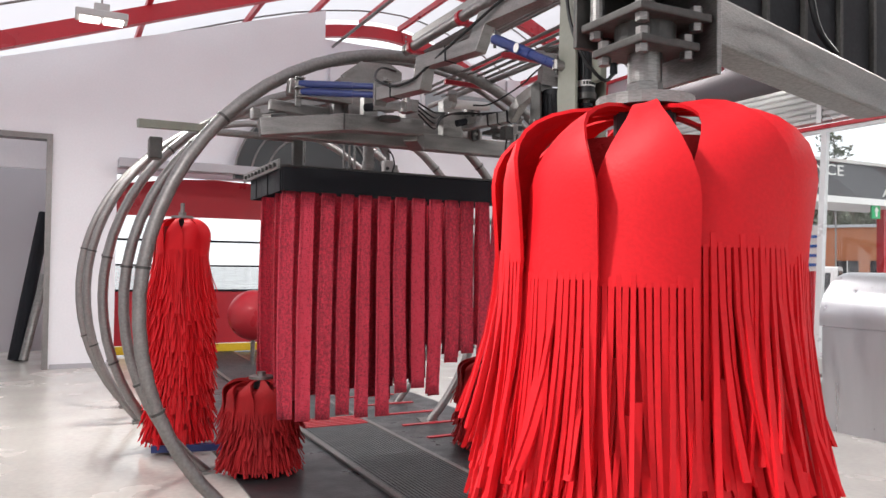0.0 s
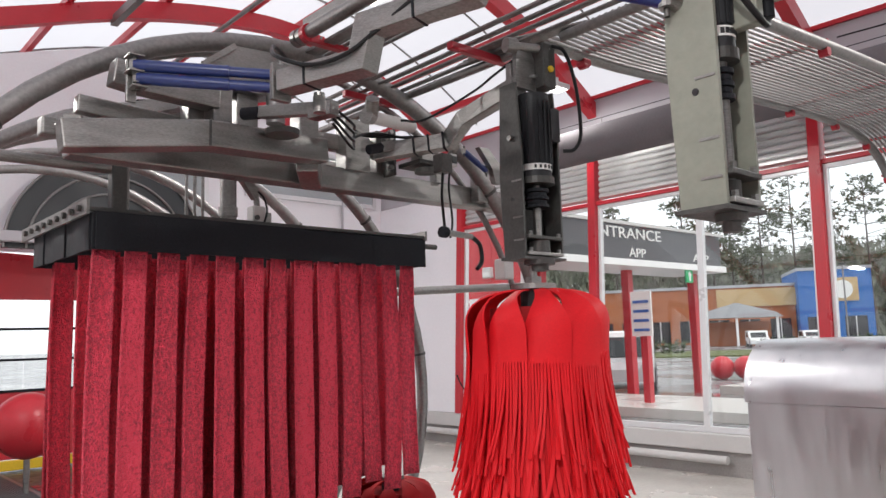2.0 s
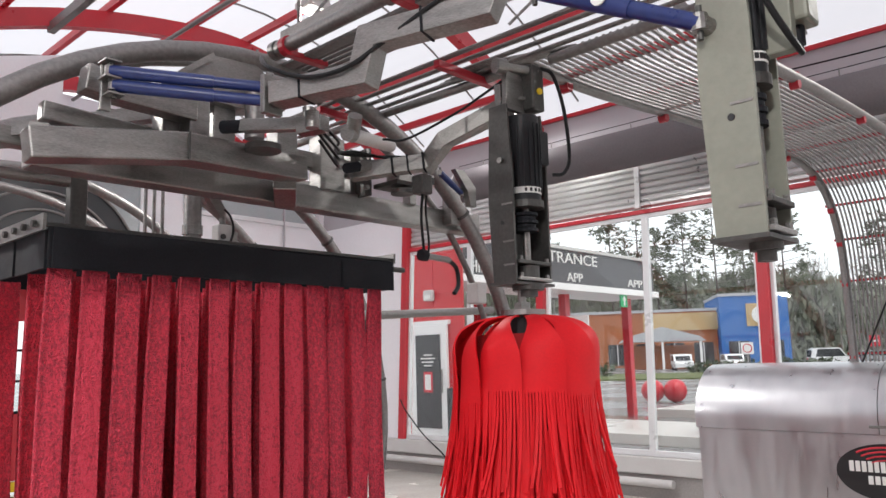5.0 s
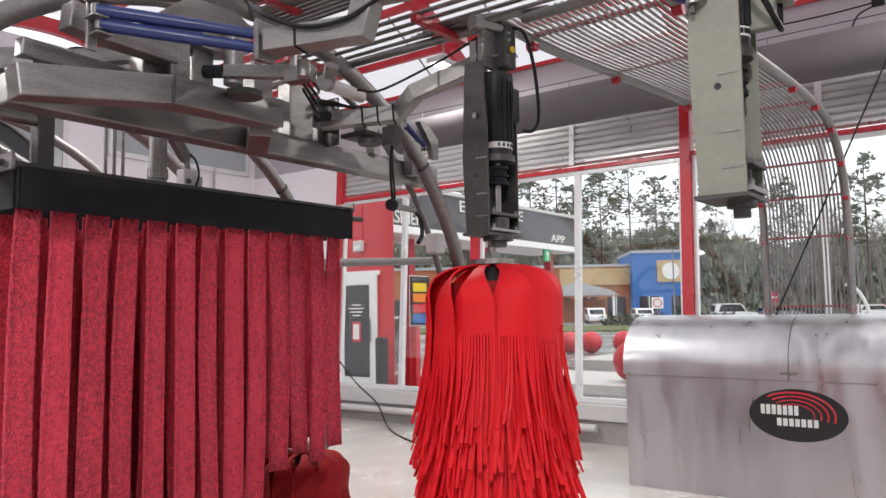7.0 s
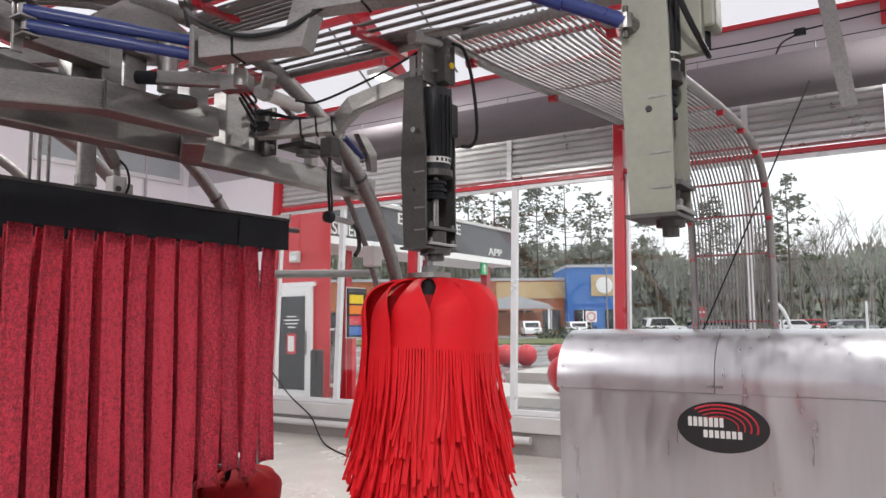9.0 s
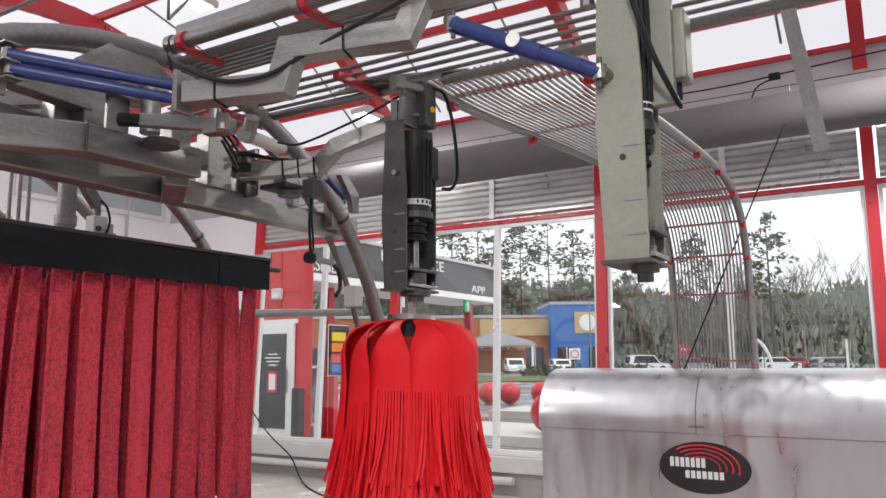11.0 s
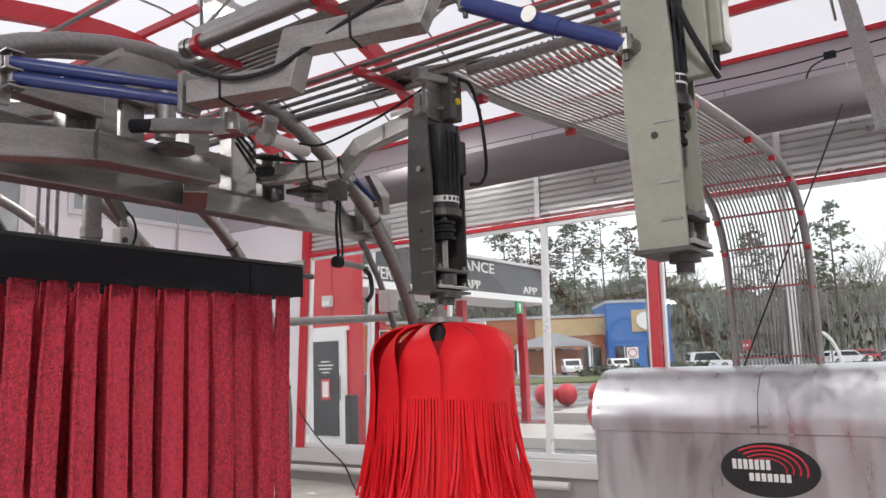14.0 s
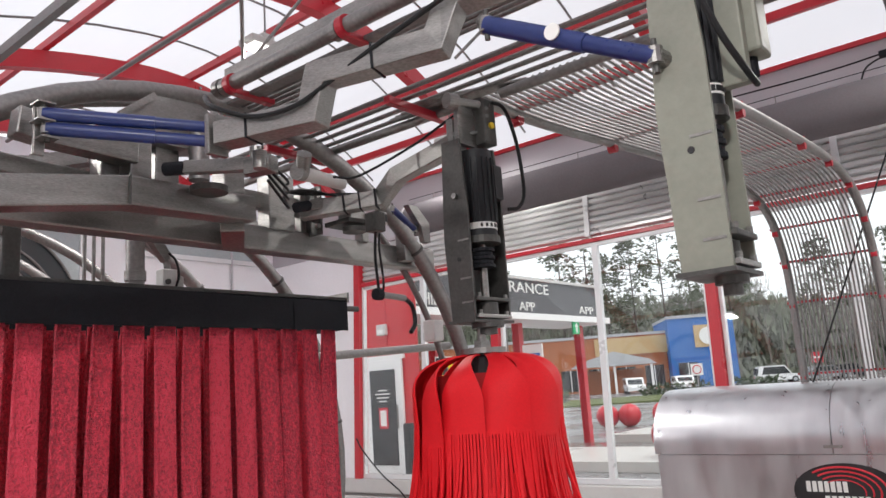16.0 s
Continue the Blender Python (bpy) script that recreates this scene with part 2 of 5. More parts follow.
def tube(points, r, bm=None, seg=8):
    """A round pipe swept along points."""
    o = bm or bmesh.new()
    pts = [Vector(p) for p in points]
    rings, side = [], None
    for i, p in enumerate(pts):
        d = (pts[min(i + 1, len(pts) - 1)] - pts[max(i - 1, 0)]).normalized()
        if side is None:
            side = d.orthogonal().normalized()
        side = (side - d * side.dot(d)).normalized()
        up = d.cross(side)
        rings.append([o.verts.new(p + (side * math.cos(k * math.tau / seg) + up * math.sin(k * math.tau / seg)) * r) for k in range(seg)])
    for a, b in zip(rings, rings[1:]):
        for k in range(seg):
            o.faces.new((a[k], a[(k + 1) % seg], b[(k + 1) % seg], b[k]))
    o.faces.new(rings[0][::-1])
    o.faces.new(rings[-1])
    return o


def smooth_line(points, n=8):
    """A Catmull-Rom curve through points."""
    p = [Vector(q) for q in points]
    p = [p[0] * 2 - p[1], *p, p[-1] * 2 - p[-2]]
    out = []
    for i in range(1, len(p) - 2):
        for k in range(n):
            t = k / n
            out.append(0.5 * (2 * p[i] + (p[i + 1] - p[i - 1]) * t + (2 * p[i - 1] - 5 * p[i] + 4 * p[i + 1] - p[i + 2]) * t * t + (3 * p[i] - p[i - 1] - 3 * p[i + 1] + p[i + 2]) * t ** 3))
    out.append(p[-2])
    return out


def prism(outline, axis, c0, c1, bm=None):
    """A flat outline of 2D points pushed along an axis: x takes (y, z), y takes (x, z), z takes (x, y)."""
    o = bm or bmesh.new()
    put = {"x": lambda u, v, c: (c, u, v), "y": lambda u, v, c: (u, c, v), "z": lambda u, v, c: (u, v, c)}[axis]
    a = [o.verts.new(put(u, v, c0)) for u, v in outline]
    b = [o.verts.new(put(u, v, c1)) for u, v in outline]
    fs = [o.faces.new(a[::-1]), o.faces.new(b)]
    n = len(a)
    for i in range(n):
        fs.append(o.faces.new((a[i], a[(i + 1) % n], b[(i + 1) % n], b[i])))
    bmesh.ops.recalc_face_normals(o, faces=fs)
    return o


def disc(c, axis, r, depth, bm=None, seg=24):
    c = Vector(c)
    d = Vector({"x": (1, 0, 0), "y": (0, 1, 0), "z": (0, 0, 1)}[axis]) * depth / 2
    return rod(c - d, c + d, r, bm, seg)


def structure(name, bm, mat, label, category, smooth=False):
    return tagged(part(name, bm, mat, None, "", smooth), label, category, "", "structure")


# ---- the hall: floor, conveyor, walls ----
FRONT = (3.14, 6.1, 1.636)   # hub of the front brush
LEAN_IN = 0.055          # outward lean of the glazing for each metre of height


def wall_x(z):
    return 9.9 + LEAN_IN * z


structure("floor", box(-3, 9.9, 0.5, 19, -0.2, 0), FLOOR, "wet pale sealed concrete floor with soft reflections", "floor")
structure("conveyor_deck", box(3.32, 5.75, 6.4, 18.4, 0.0, 0.012), TRACK, "wet black conveyor deck along the wash lane", "floor")
lane = holder("conveyor_grating", "dark metal drain grating with pale edge rails in the lane", "grating", "", "structure")
for x in (4.09, 4.72):
    part("edge_rail", box(x - 0.022, x + 0.022, 6.6, 18, 0.012, 0.034, 0.004), STEEL, lane)
bm = bmesh.new()
for i in range(23):
    box(4.122 + i * 0.0257, 4.128 + i * 0.0257 + 0.006, 6.6, 18, 0.006, 0.026, 0, bm)
part("grating_bar", bm, GRATE, lane)
bm = bmesh.new()
for i in range(110):
    box(4.11, 4.7, 6.65 + i * 0.1, 6.662 + i * 0.1, 0.004, 0.022, 0, bm)
part("cross_bar", bm, GRATE, lane)
for i in range(6):
    part("red_stripe", box(4.12, 4.7, 11.3 + i * 0.06, 11.33 + i * 0.06, 0.02, 0.032), REDPAINT, lane)
for i in range(5):
    part("red_stripe", box(4.95, 5.5, 10.6 + i * 0.5, 10.65 + i * 0.5, 0.012, 0.02), REDPAINT, lane)
bm = bmesh.new()
for i in range(9):
    for j in range(14):
        box(4.8 + i * 0.1, 4.87 + i * 0.1, 13.2 + j * 0.2, 13.32 + j * 0.2, 0.012, 0.02, 0, bm)
tagged(part("slotted_deck", bm, REDCLAMP, lane), kind="stuff")

# white end wall with a tall doorway, beside the exit
wall_end = structure("wall_end", prism([(2.15, 0), (2.95, 0), (2.95, 2.75), (5.83, 2.75), (5.83, 5.29), (1.2, 3.88), (-3, 2.6), (-3, 0), (0.9, 0), (0.9, 3.0), (2.1, 3.0)], "y", 16.2, 16.35), WHITEWALL, "smooth white panel wall with a tall doorway", "wall")
structure("baseboard", box(2.19, 2.95, 16.17, 16.197, 0.0, 0.06), FASCIA, "thin grey base trim along the white wall", "trim")
structure("door_frame", box(2.1, 2.17, 16.15, 16.38, 0, 3.05), PIPE, "grey steel frame of the open doorway", "door frame")
structure("door_head", box(0.85, 2.1, 16.15, 16.38, 2.98, 3.05), PIPE, "grey steel head of the open doorway", "door frame")
structure("wall_store", box(-1.5, 3.0, 18.6, 18.75, 0, 3.6), FASCIA, "pale blue grey wall of the store room", "wall")
structure("floor_store", box(-3, 12, 19.0, 19.4, -0.2, 0.0), FLOOR, "concrete floor at the exit", "floor")
structure("wall_left", box(-3.2, -3, 0.3, 19, 0, 3.4), WHITEWALL, "plain white side wall", "wall")
structure("wall_entry", box(-3, 10, 0.3, 0.5, 3.3, 4.6), WHITEWALL, "plain white lintel over the open entrance", "wall")
office = holder("wall_office", "white office wall with two white framed windows", "wall", "", "structure")
part("panel", box(6.05, 11.15, 16.6, 16.75, 0, 4.75), WHITEWALL, office)
for x0, x1, z0, z1 in ((6.2, 7.0, 3.0, 4.2), (7.7, 9.9, 3.68, 4.35)):
    for a in ((x0 - 0.07, x0, z0 - 0.07, z1 + 0.07), (x1, x1 + 0.07, z0 - 0.07, z1 + 0.07), (x0, x1, z0 - 0.07, z0), (x0, x1, z1, z1 + 0.07)):
        part("window_frame", box(a[0], a[1], 16.55, 16.6, a[2], a[3], 0.008), ALU, office)
    part("pane", box(x0, x1, 16.57, 16.59, z0, z1), PALEGLASS, office)
for x in (9.3, 10.3):
    part("wall_pipe", rod((x, 16.56, 0.0), (x, 16.56, 4.7), 0.018), FASCIA, office)

# exit: dark fan arch above a red sectional gate with clear panes
fan = holder("fan_arch", "dark grey half round canopy with pale ribs over the exit", "arch", "", "structure")
arc = lambda r, n=24, cx=5.6, cz=2.6: [(cx + r * math.cos(math.pi * k / n), cz + r * math.sin(math.pi * k / n)) for k in range(n + 1)]
part("panel", prism(arc(1.15), "y", 16.0, 16.06), FANDARK, fan)
for r in (1.15, 0.92, 0.7):
    part("rib", tube([(x, 15.98, z) for x, z in arc(r)], 0.016), PIPE, fan)
part("ledge", box(2.95, 5.9, 15.9, 16.18, 2.66, 2.78, 0.01), FASCIA, fan)
gate = holder("sectional_gate", "red sectional gate with clear window rows and a yellow base strip", "gate", "", "structure")
part("valance", prism([(2.6, 2.1), (6.2, 2.1), (6.2, 2.42), (5.6, 2.58), (5.0, 2.66), (4.4, 2.69), (3.8, 2.66), (3.2, 2.58), (2.6, 2.42)], "y", 17.15, 17.2), REDPAINT, gate, "arched red valance")
part("lower_panel", box(2.6, 6.2, 17.25, 17.3, 0.16, 0.98, 0.01), REDPAINT, gate)
part("base_strip", box(2.6, 6.2, 17.22, 17.32, 0.03, 0.15, 0.01), YELLOW, gate, "yellow strip")
for i in range(4):
    part("rail", box(2.6, 6.2, 17.23, 17.31, 0.98 + i * 0.38 - 0.015, 0.98 + i * 0.38 + 0.015), BLACK, gate)
for i in range(3):
    for j in range(3):
        p = part("pane", box(2.62 + j * 1.19, 3.79 + j * 1.19, 17.26, 17.27, 1.0 + i * 0.38, 1.34 + i * 0.38), GLASS, gate)
        p.visible_shadow = False
for x in (2.58, 6.2):
    part("stile", box(x - 0.02, x + 0.02, 17.2, 17.33, 0.1, 2.12), BLACK, gate)
structure("wall_exit", prism([(0, 2.72), (9.9, 2.72), (9.9, 5.2), (0, 5.2)], "y", 17.33, 17.45), WHITEWALL, "white wall above the exit gate", "wall")

# glazed wall on the right: kerb, sill, leaning red posts, panes, corrugated band, fascia
structure("kerb", box(9.9, 10.15, 1, 16.6, -0.1, 0.24, 0.01), KERB, "rough grey concrete kerb below the windows", "kerb")
structure("sill", box(9.86, 10.2, 1, 16.6, 0.244, 0.42, 0.012), LEDGE, "pale grey window sill on the kerb", "sill")


def leaning(y0, y1, z0, z1, d0, d1, bevel=0.0):
    """A panel in the leaning wall, from d0 to d1 metres outward of its face."""
    return prism([(wall_x(z0) + d0, z0), (wall_x(z0) + d1, z0), (wall_x(z1) + d1, z1), (wall_x(z1) + d0, z1)], "y", y0, y1)


POSTS = (1.95, 4.5, 7.05, 9.6, 12.25, 14.62)
for i, y in enumerate(POSTS):
    structure("post_%d" % (i + 1), leaning(y - 0.052, y + 0.052, 0.424, 3.6, -0.06, 0.1), REDPAINT, "red painted steel post of the glazed wall", "post")
for i, (ya, yb) in enumerate(zip(POSTS, POSTS[1:])):
    w = holder("window_%d" % (i + 1), "tall clear window with slim white aluminium frame", "window", "", "structure")
    ym = (ya + yb) / 2 - (0.06 if i == 3 else 0)
    for y0, y1 in ((ya + 0.056, ym), (ym, yb - 0.056)):
        for f in ((y0, y0 + 0.034, 0.424, 3.02), (y1 - 0.034, y1, 0.424, 3.02), (y0 + 0.034, y1 - 0.034, 0.424, 0.48), (y0 + 0.034, y1 - 0.034, 2.98, 3.02)):
            part("frame", leaning(*f, 0.0, 0.06), ALU, w)
        p = part("pane", leaning(y0 + 0.034, y1 - 0.034, 0.48, 2.98, 0.028, 0.034), GLASS, w)
        p.visible_shadow = False
structure("wall_corner", leaning(14.71, 16.6, 0.424, 3.6, 0.0, 0.12), WHITEWALL, "white panel at the end of the glazed wall", "wall")
structure("red_rail", leaning(1, 14.7, 3.024, 3.07, -0.02, 0.08), REDPAINT, "red rail above the windows", "rail")
corr = holder("corrugated_band", "pale corrugated metal band above the windows", "wall panel", "", "structure")
for ya, yb in zip(POSTS, POSTS[1:]):
    bm = bmesh.new()
    for k in range(7):
        z = 3.095 + k * 0.072
        prism([(wall_x(z) + 0.02, z), (wall_x(z) - 0.005, z + 0.02), (wall_x(z) - 0.005, z + 0.05), (wall_x(z) + 0.02, z + 0.07), (wall_x(z) + 0.07, z + 0.07), (wall_x(z) + 0.07, z)], "y", ya + 0.08, yb - 0.08, bm)
    part("sheet", bm, CORRUGATED, corr)
    ym = (ya + yb) / 2
    part("cover_strip", leaning(ym - 0.03, ym + 0.03, 3.095, 3.6, -0.02, 0.0), ALU, corr)
structure("fascia", leaning(1, 16.6, 3.605, 4.4, 0.0, 0.08), FASCIA, "pale grey fascia under the roof eave", "wall")
structure("eave_rail", leaning(1, 16.6, 4.37, 4.42, -0.03, -0.002), REDPAINT, "thin red rail along the eave", "rail")

duct = tagged(part("fabric_duct", tube([(9.42, 12.95, 3.6), (9.42, 12.85, 3.6), (9.42, 12, 3.6), (9.42, 9, 3.6), (9.42, 6, 3.6), (9.42, 1.2, 3.6)], 0.2, None, 28), DUCT, None, "", True), "long round dark grey fabric air duct along the eave", "duct")
part("end_cap", disc((9.42, 12.97, 3.6), "y", 0.19, 0.05), LEDGE, duct, "pale rounded end cap")
part("hanging_wire", rod((9.42, 13, 3.87), (9.42, 1.2, 3.87), 0.004), CABLE, duct)
for k in range(12):
    part("hanger", rod((9.42, 12.6 - k, 3.79), (9.42, 12.6 - k, 3.88), 0.006), PIPE, duct)

# translucent roof on red curved ribs
PROFILE = smooth_line([(-3, 0, 2.3), (-0.6, 0, 3.1), (1.64, 0, 3.87), (4.1, 0, 4.74), (5.5, 0, 5.2), (6.8, 0, 5.43), (7.7, 0, 5.4), (8.7, 0, 5.1), (9.5, 0, 4.66), (10.16, 0, 4.24)], 5)
bm = bmesh.new()
ra = [bm.verts.new((p.x, 0.3, p.z + 0.2)) for p in PROFILE]
rb = [bm.verts.new((p.x, 17.4, p.z + 0.2)) for p in PROFILE]
for k in range(len(ra) - 1):
    bm.faces.new((ra[k], ra[k + 1], rb[k + 1], rb[k]))
structure("ceiling", bm, ROOF, "curved translucent white roof sheets letting daylight in", "roof")
for i, y in enumerate((1.95, 4.5, 7.05, 9.6, 12.25, 14.85, 17.3)):
    bm = bmesh.new()
    rows = [[bm.verts.new((p.x, y + s, p.z + h)) for s, h in ((-0.06, -0.12), (0.06, -0.12), (0.06, 0.08), (-0.06, 0.08))] for p in PROFILE]
    for a, b in zip(rows, rows[1:]):
        for k in range(4):
            bm.faces.new((a[k], b[k], b[(k + 1) % 4], a[(k + 1) % 4]))
    rib = structure("roof_rib_%d" % (i + 1), bm, REDPAINT, "red curved steel roof rib", "rib")
    bp = PROFILE[30]
    part("splice_plate", box(bp.x - 0.14, bp.x + 0.14, y - 0.085, y - 0.065, bp.z - 0.09, bp.z + 0.05), REDPAINT, rib)
    for k in range(4):
        part("bolt", disc((bp.x - 0.08 + 0.16 * (k % 2), y - 0.09, bp.z - 0.06 + 0.08 * (k // 2)), "y", 0.018, 0.02, None, 8), STEEL, rib)
for k, i in enumerate((4, 9, 13, 17, 21, 25, 29, 33, 37, 41)):
    p = PROFILE[i]
    structure("purlin_%d" % (k + 1), box(p.x - 0.03, p.x + 0.03, 0.4, 17.3, p.z + 0.085, p.z + 0.17), REDPAINT, "slim red roof purlin", "purlin")
for k in range(13):
    y = 1.2 + k * 1.3
    structure("roof_bar_%d" % (k + 1), tube([(p.x, y, p.z + 0.185) for p in PROFILE[::2]], 0.013, None, 6), PIPE, "thin grey glazing bar under the roof sheets", "glazing bar")
for k, (x, z) in enumerate(((5.95, 4.75),)):
    tagged(part("roof_conduit", rod((x, 1, z), (x, 16.2, z), 0.022), PIPE), "thin grey conduit run under the roof ribs", "conduit")
for k, (a, b) in enumerate((((5.2, 10.6, 5.0), (5.95, 11.6, 4.1)), ((6.6, 11.0, 5.25), (5.95, 11.6, 4.1)), ((5.95, 11.6, 4.1), (5.95, 11.6, 4.8)), ((7.9, 9.7, 5.2), (7.4, 10.6, 4.3)))):
    tagged(part("tie_rod", rod(a, b, 0.014), STEEL), "thin steel tie rod under the roof", "tie rod", "roof tie rods")
tagged(part("roof_channel", bar((5.2, 9.6, 4.98), (5.2, 14.85, 4.98), 0.07, 0.1), PIPE), "grey steel channel under the roof ribs", "channel")
wirethings = holder("light_cable", "thin black light cable strung along the eave", "cable")
part("cable", tube(smooth_line([(9.75, 9.2, 4.1), (9.75, 8.2, 4.08), (9.75, 7.4, 4.12), (9.75, 6.6, 4.15), (9.75, 5.2, 4.13)]), 0.008), CABLE, wirethings)
part("plug", box(9.72, 9.78, 7.7, 7.8, 4.06, 4.12, 0.008), BLACK, wirethings)
part("drop", tube(smooth_line([(9.75, 7.75, 4.08), (9.7, 7.9, 4.0), (9.6, 7.95, 3.85)]), 0.008), CABLE, wirethings)
# ---- wash arch frames ----
def hoop(y, r, pr, label, cx=4.15, cz=1.15):
    a0 = math.asin(min(1, cz / r))
    pts = [(cx + r * math.cos(a), y, cz + r * math.sin(a)) for a in [(-a0) + (math.pi + 2 * a0) * k / 48 for k in range(49)]]
    h = holder("pipe_arch", label, "pipe arch", "pipe arches over the lane")
    part("pipe", tube(pts, pr, None, 12), PIPE, h, "", True)
    for k in (5, 10, 16, 32, 38, 43):
        p, q = Vector(pts[k]), Vector(pts[k + 1])
        part("band", rod(p, p + (q - p).normalized() * 0.014, pr + 0.005, None, 12), DARKSTEEL, h)
    for s in (pts[0], pts[-1]):
        part("foot_plate", box(s[0] - 0.08, s[0] + 0.08, y - 0.06, y + 0.06, 0.0, 0.02), STEEL, h)
    return h


hoop(9.3, 1.5, 0.036, "large dull steel pipe arch with cable bands")
hoop(9.44, 1.5, 0.016, "slim conduit arch running beside the large arch")
hoop(10.35, 1.5, 0.034, "large dull steel pipe arch with cable bands")
hoop(11.2, 1.58, 0.034, "large dull steel pipe arch with cable bands")
hoop(11.3, 1.6, 0.014, "slim conduit arch running beside the large arch")
hoop(12.2, 1.66, 0.034, "large dull steel pipe arch with cable bands")
hoop(13.0, 1.7, 0.034, "large dull steel pipe arch with cable bands")


# ---- hanging strip curtain (mitter) ----
mitter = holder("strip_curtain", "hanging crimson cloth strip curtain under a black rubber skirt", "wash curtain")
part("front_skirt", box(3.48, 5.13, 9.69, 9.705, 1.838, 1.985, 0.004), BLACK, mitter)
for x0, x1 in ((3.49, 3.93), (3.925, 4.385), (4.38, 4.80), (4.79, 5.135)):
    part("front_skirt", box(x0, x1, 9.676 + 0.006 * (x0 > 4), 9.684 + 0.006 * (x0 > 4), 1.836, 1.984 - 0.008 * (x0 > 4), 0.002), BLACK, mitter)
part("back_skirt", box(3.48, 5.13, 10.5, 10.515, 1.838, 1.985, 0.004), BLACK, mitter)
for k in range(5):
    y0 = 9.71 + k * 0.16
    part("side_skirt", box(3.474 + 0.006 * (k % 2), 3.486 + 0.006 * (k % 2), y0, y0 + 0.155, 1.838, 1.98), BLACK, mitter)
part("side_skirt", box(5.12, 5.13, 9.71, 10.5, 1.84, 1.98), BLACK, mitter)
part("top_frame", bar((3.46, 9.7, 1.993), (5.15, 9.7, 1.993), 0.025, 0.014), DARKSTEEL, mitter)
part("top_frame", bar((3.46, 10.5, 1.995), (5.15, 10.5, 1.995), 0.03, 0.025), STEEL, mitter)
side = part("side_plate", bar((3.46, 9.68, 2.0), (3.46, 10.65, 2.0), 0.012, 0.06), STEEL, mitter, "drilled stainless side plate")
for k in range(9):
    part("bolt", disc((3.45, 9.75 + k * 0.1, 2.0), "x", 0.013, 0.02, None, 8), DARKSTEEL, side)
part("side_plate", bar((5.14, 9.68, 2.0), (5.14, 10.65, 2.0), 0.012, 0.05), STEEL, mitter)
part("end_pin", rod((5.13, 9.72, 1.95), (5.24, 9.72, 1.95), 0.014), DARKSTEEL, mitter)
for x, y in ((3.62, 9.9), (3.68, 9.9), (4.02, 10.1), (4.06, 10.1), (4.1, 10.1)):
    part("hanger_rod", rod((x, y, 1.99), (x, y, 2.32), 0.008), STEEL, mitter)
part("pivot_bar", rod((3.1, 9.75, 2.17), (3.6, 9.75, 2.17), 0.022), STEEL, mitter)
part("crank_block", box(3.56, 3.62, 9.72, 9.78, 1.99, 2.22, 0.008), DARKSTEEL, mitter)
part("hanger_post", rod((4.085, 9.8, 1.98), (4.085, 9.8, 2.3), 0.036, None, 18), PIPE, mitter, "", True)
part("collar", rod((4.085, 9.8, 2.03), (4.085, 9.8, 2.07), 0.042, None, 18), STEEL, mitter)


def cloth_strip(w, ln, seed, thick=0.016):
    """One terry strip with rolled side hems, hung from z = 0, slightly twisted and curved."""
    rg = random.Random(seed)
    o = bmesh.new()
    n, c1, c2, tw = 14, rg.uniform(-0.014, 0.014), rg.uniform(-0.02, 0.02), rg.uniform(-0.16, 0.16)
    section = ((-0.5, -0.2), (-0.47, -0.75), (-0.40, -0.8), (-0.35, -0.35), (-0.1, -0.5), (0.15, -0.42), (0.38, -0.35), (0.42, -0.8), (0.49, -0.7), (0.5, 0.2), (0.3, 0.4), (0, 0.45), (-0.3, 0.4))
    rows = []
    for k in range(n + 1):
        t = k / n
        a = tw * t + 0.08 * math.sin(5 * t + seed)
        cx, cy = c1 * math.sin(3 * t), c2 * t + 0.008 * math.sin(4 * t + seed)
        ww = w * (0.9 + 0.1 * min(1, 3 * t)) * (1 + 0.035 * math.sin(9 * t + seed))
        row = []
        for u, v in section:
            px, py = u * ww, v * thick * (1 + 0.3 * t) + 0.006 * math.sin(7 * t + 4 * u + seed)
            row.append(o.verts.new((cx + px * math.cos(a) - py * math.sin(a), cy + px * math.sin(a) + py * math.cos(a), -t * ln)))
        rows.append(row)
    m = len(section)
    for a, b in zip(rows, rows[1:]):
        for k in range(m):
            o.faces.new((a[k], b[k], b[(k + 1) % m], a[(k + 1) % m]))
    o.faces.new(rows[0])
    o.faces.new(rows[-1][::-1])
    bmesh.ops.recalc_face_normals(o, faces=o.faces[:])
    return o


def strip_meshes(mat, lengths):
    out = []
    for s, ln in enumerate(lengths):
        me = bpy.data.meshes.new("cloth_strip")
        b = cloth_strip(0.094, ln, s + 1)
        b.normal_update()
        b.to_mesh(me)
        b.free()
        me.materials.append(mat)
        me.polygons.foreach_set("use_smooth", [True] * len(me.polygons))
        out.append(me)
    return out


rg = random.Random(4)
LONG = strip_meshes(CLOTH, (1.42, 1.4, 1.44, 1.38))
MID = strip_meshes(CLOTH, (1.3, 1.33, 1.28))
SHORT = strip_meshes(CLOTH, (1.06, 1.12, 1.02))
# Back-row strips take the cloth colour darkened for shade.
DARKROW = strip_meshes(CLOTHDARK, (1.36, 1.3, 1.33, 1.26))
for r, y in enumerate((9.735, 9.87, 10.02, 10.18, 10.34, 10.47)):
    for k in range(13):
        x = 3.54 + k * 0.126 + (0.0, 0.06, 0.03, 0.09, 0.015, 0.05)[r] + rg.uniform(-0.006, 0.006)
        if x > 5.085:
            continue
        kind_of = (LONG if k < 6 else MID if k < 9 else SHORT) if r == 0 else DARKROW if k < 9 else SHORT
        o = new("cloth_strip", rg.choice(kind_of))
        o.parent = mitter
        o.matrix_local = pose(x, y, 1.85, rg.uniform(-1, 1), rg.uniform(-0.7, 0.7), rg.uniform(-9, 9))


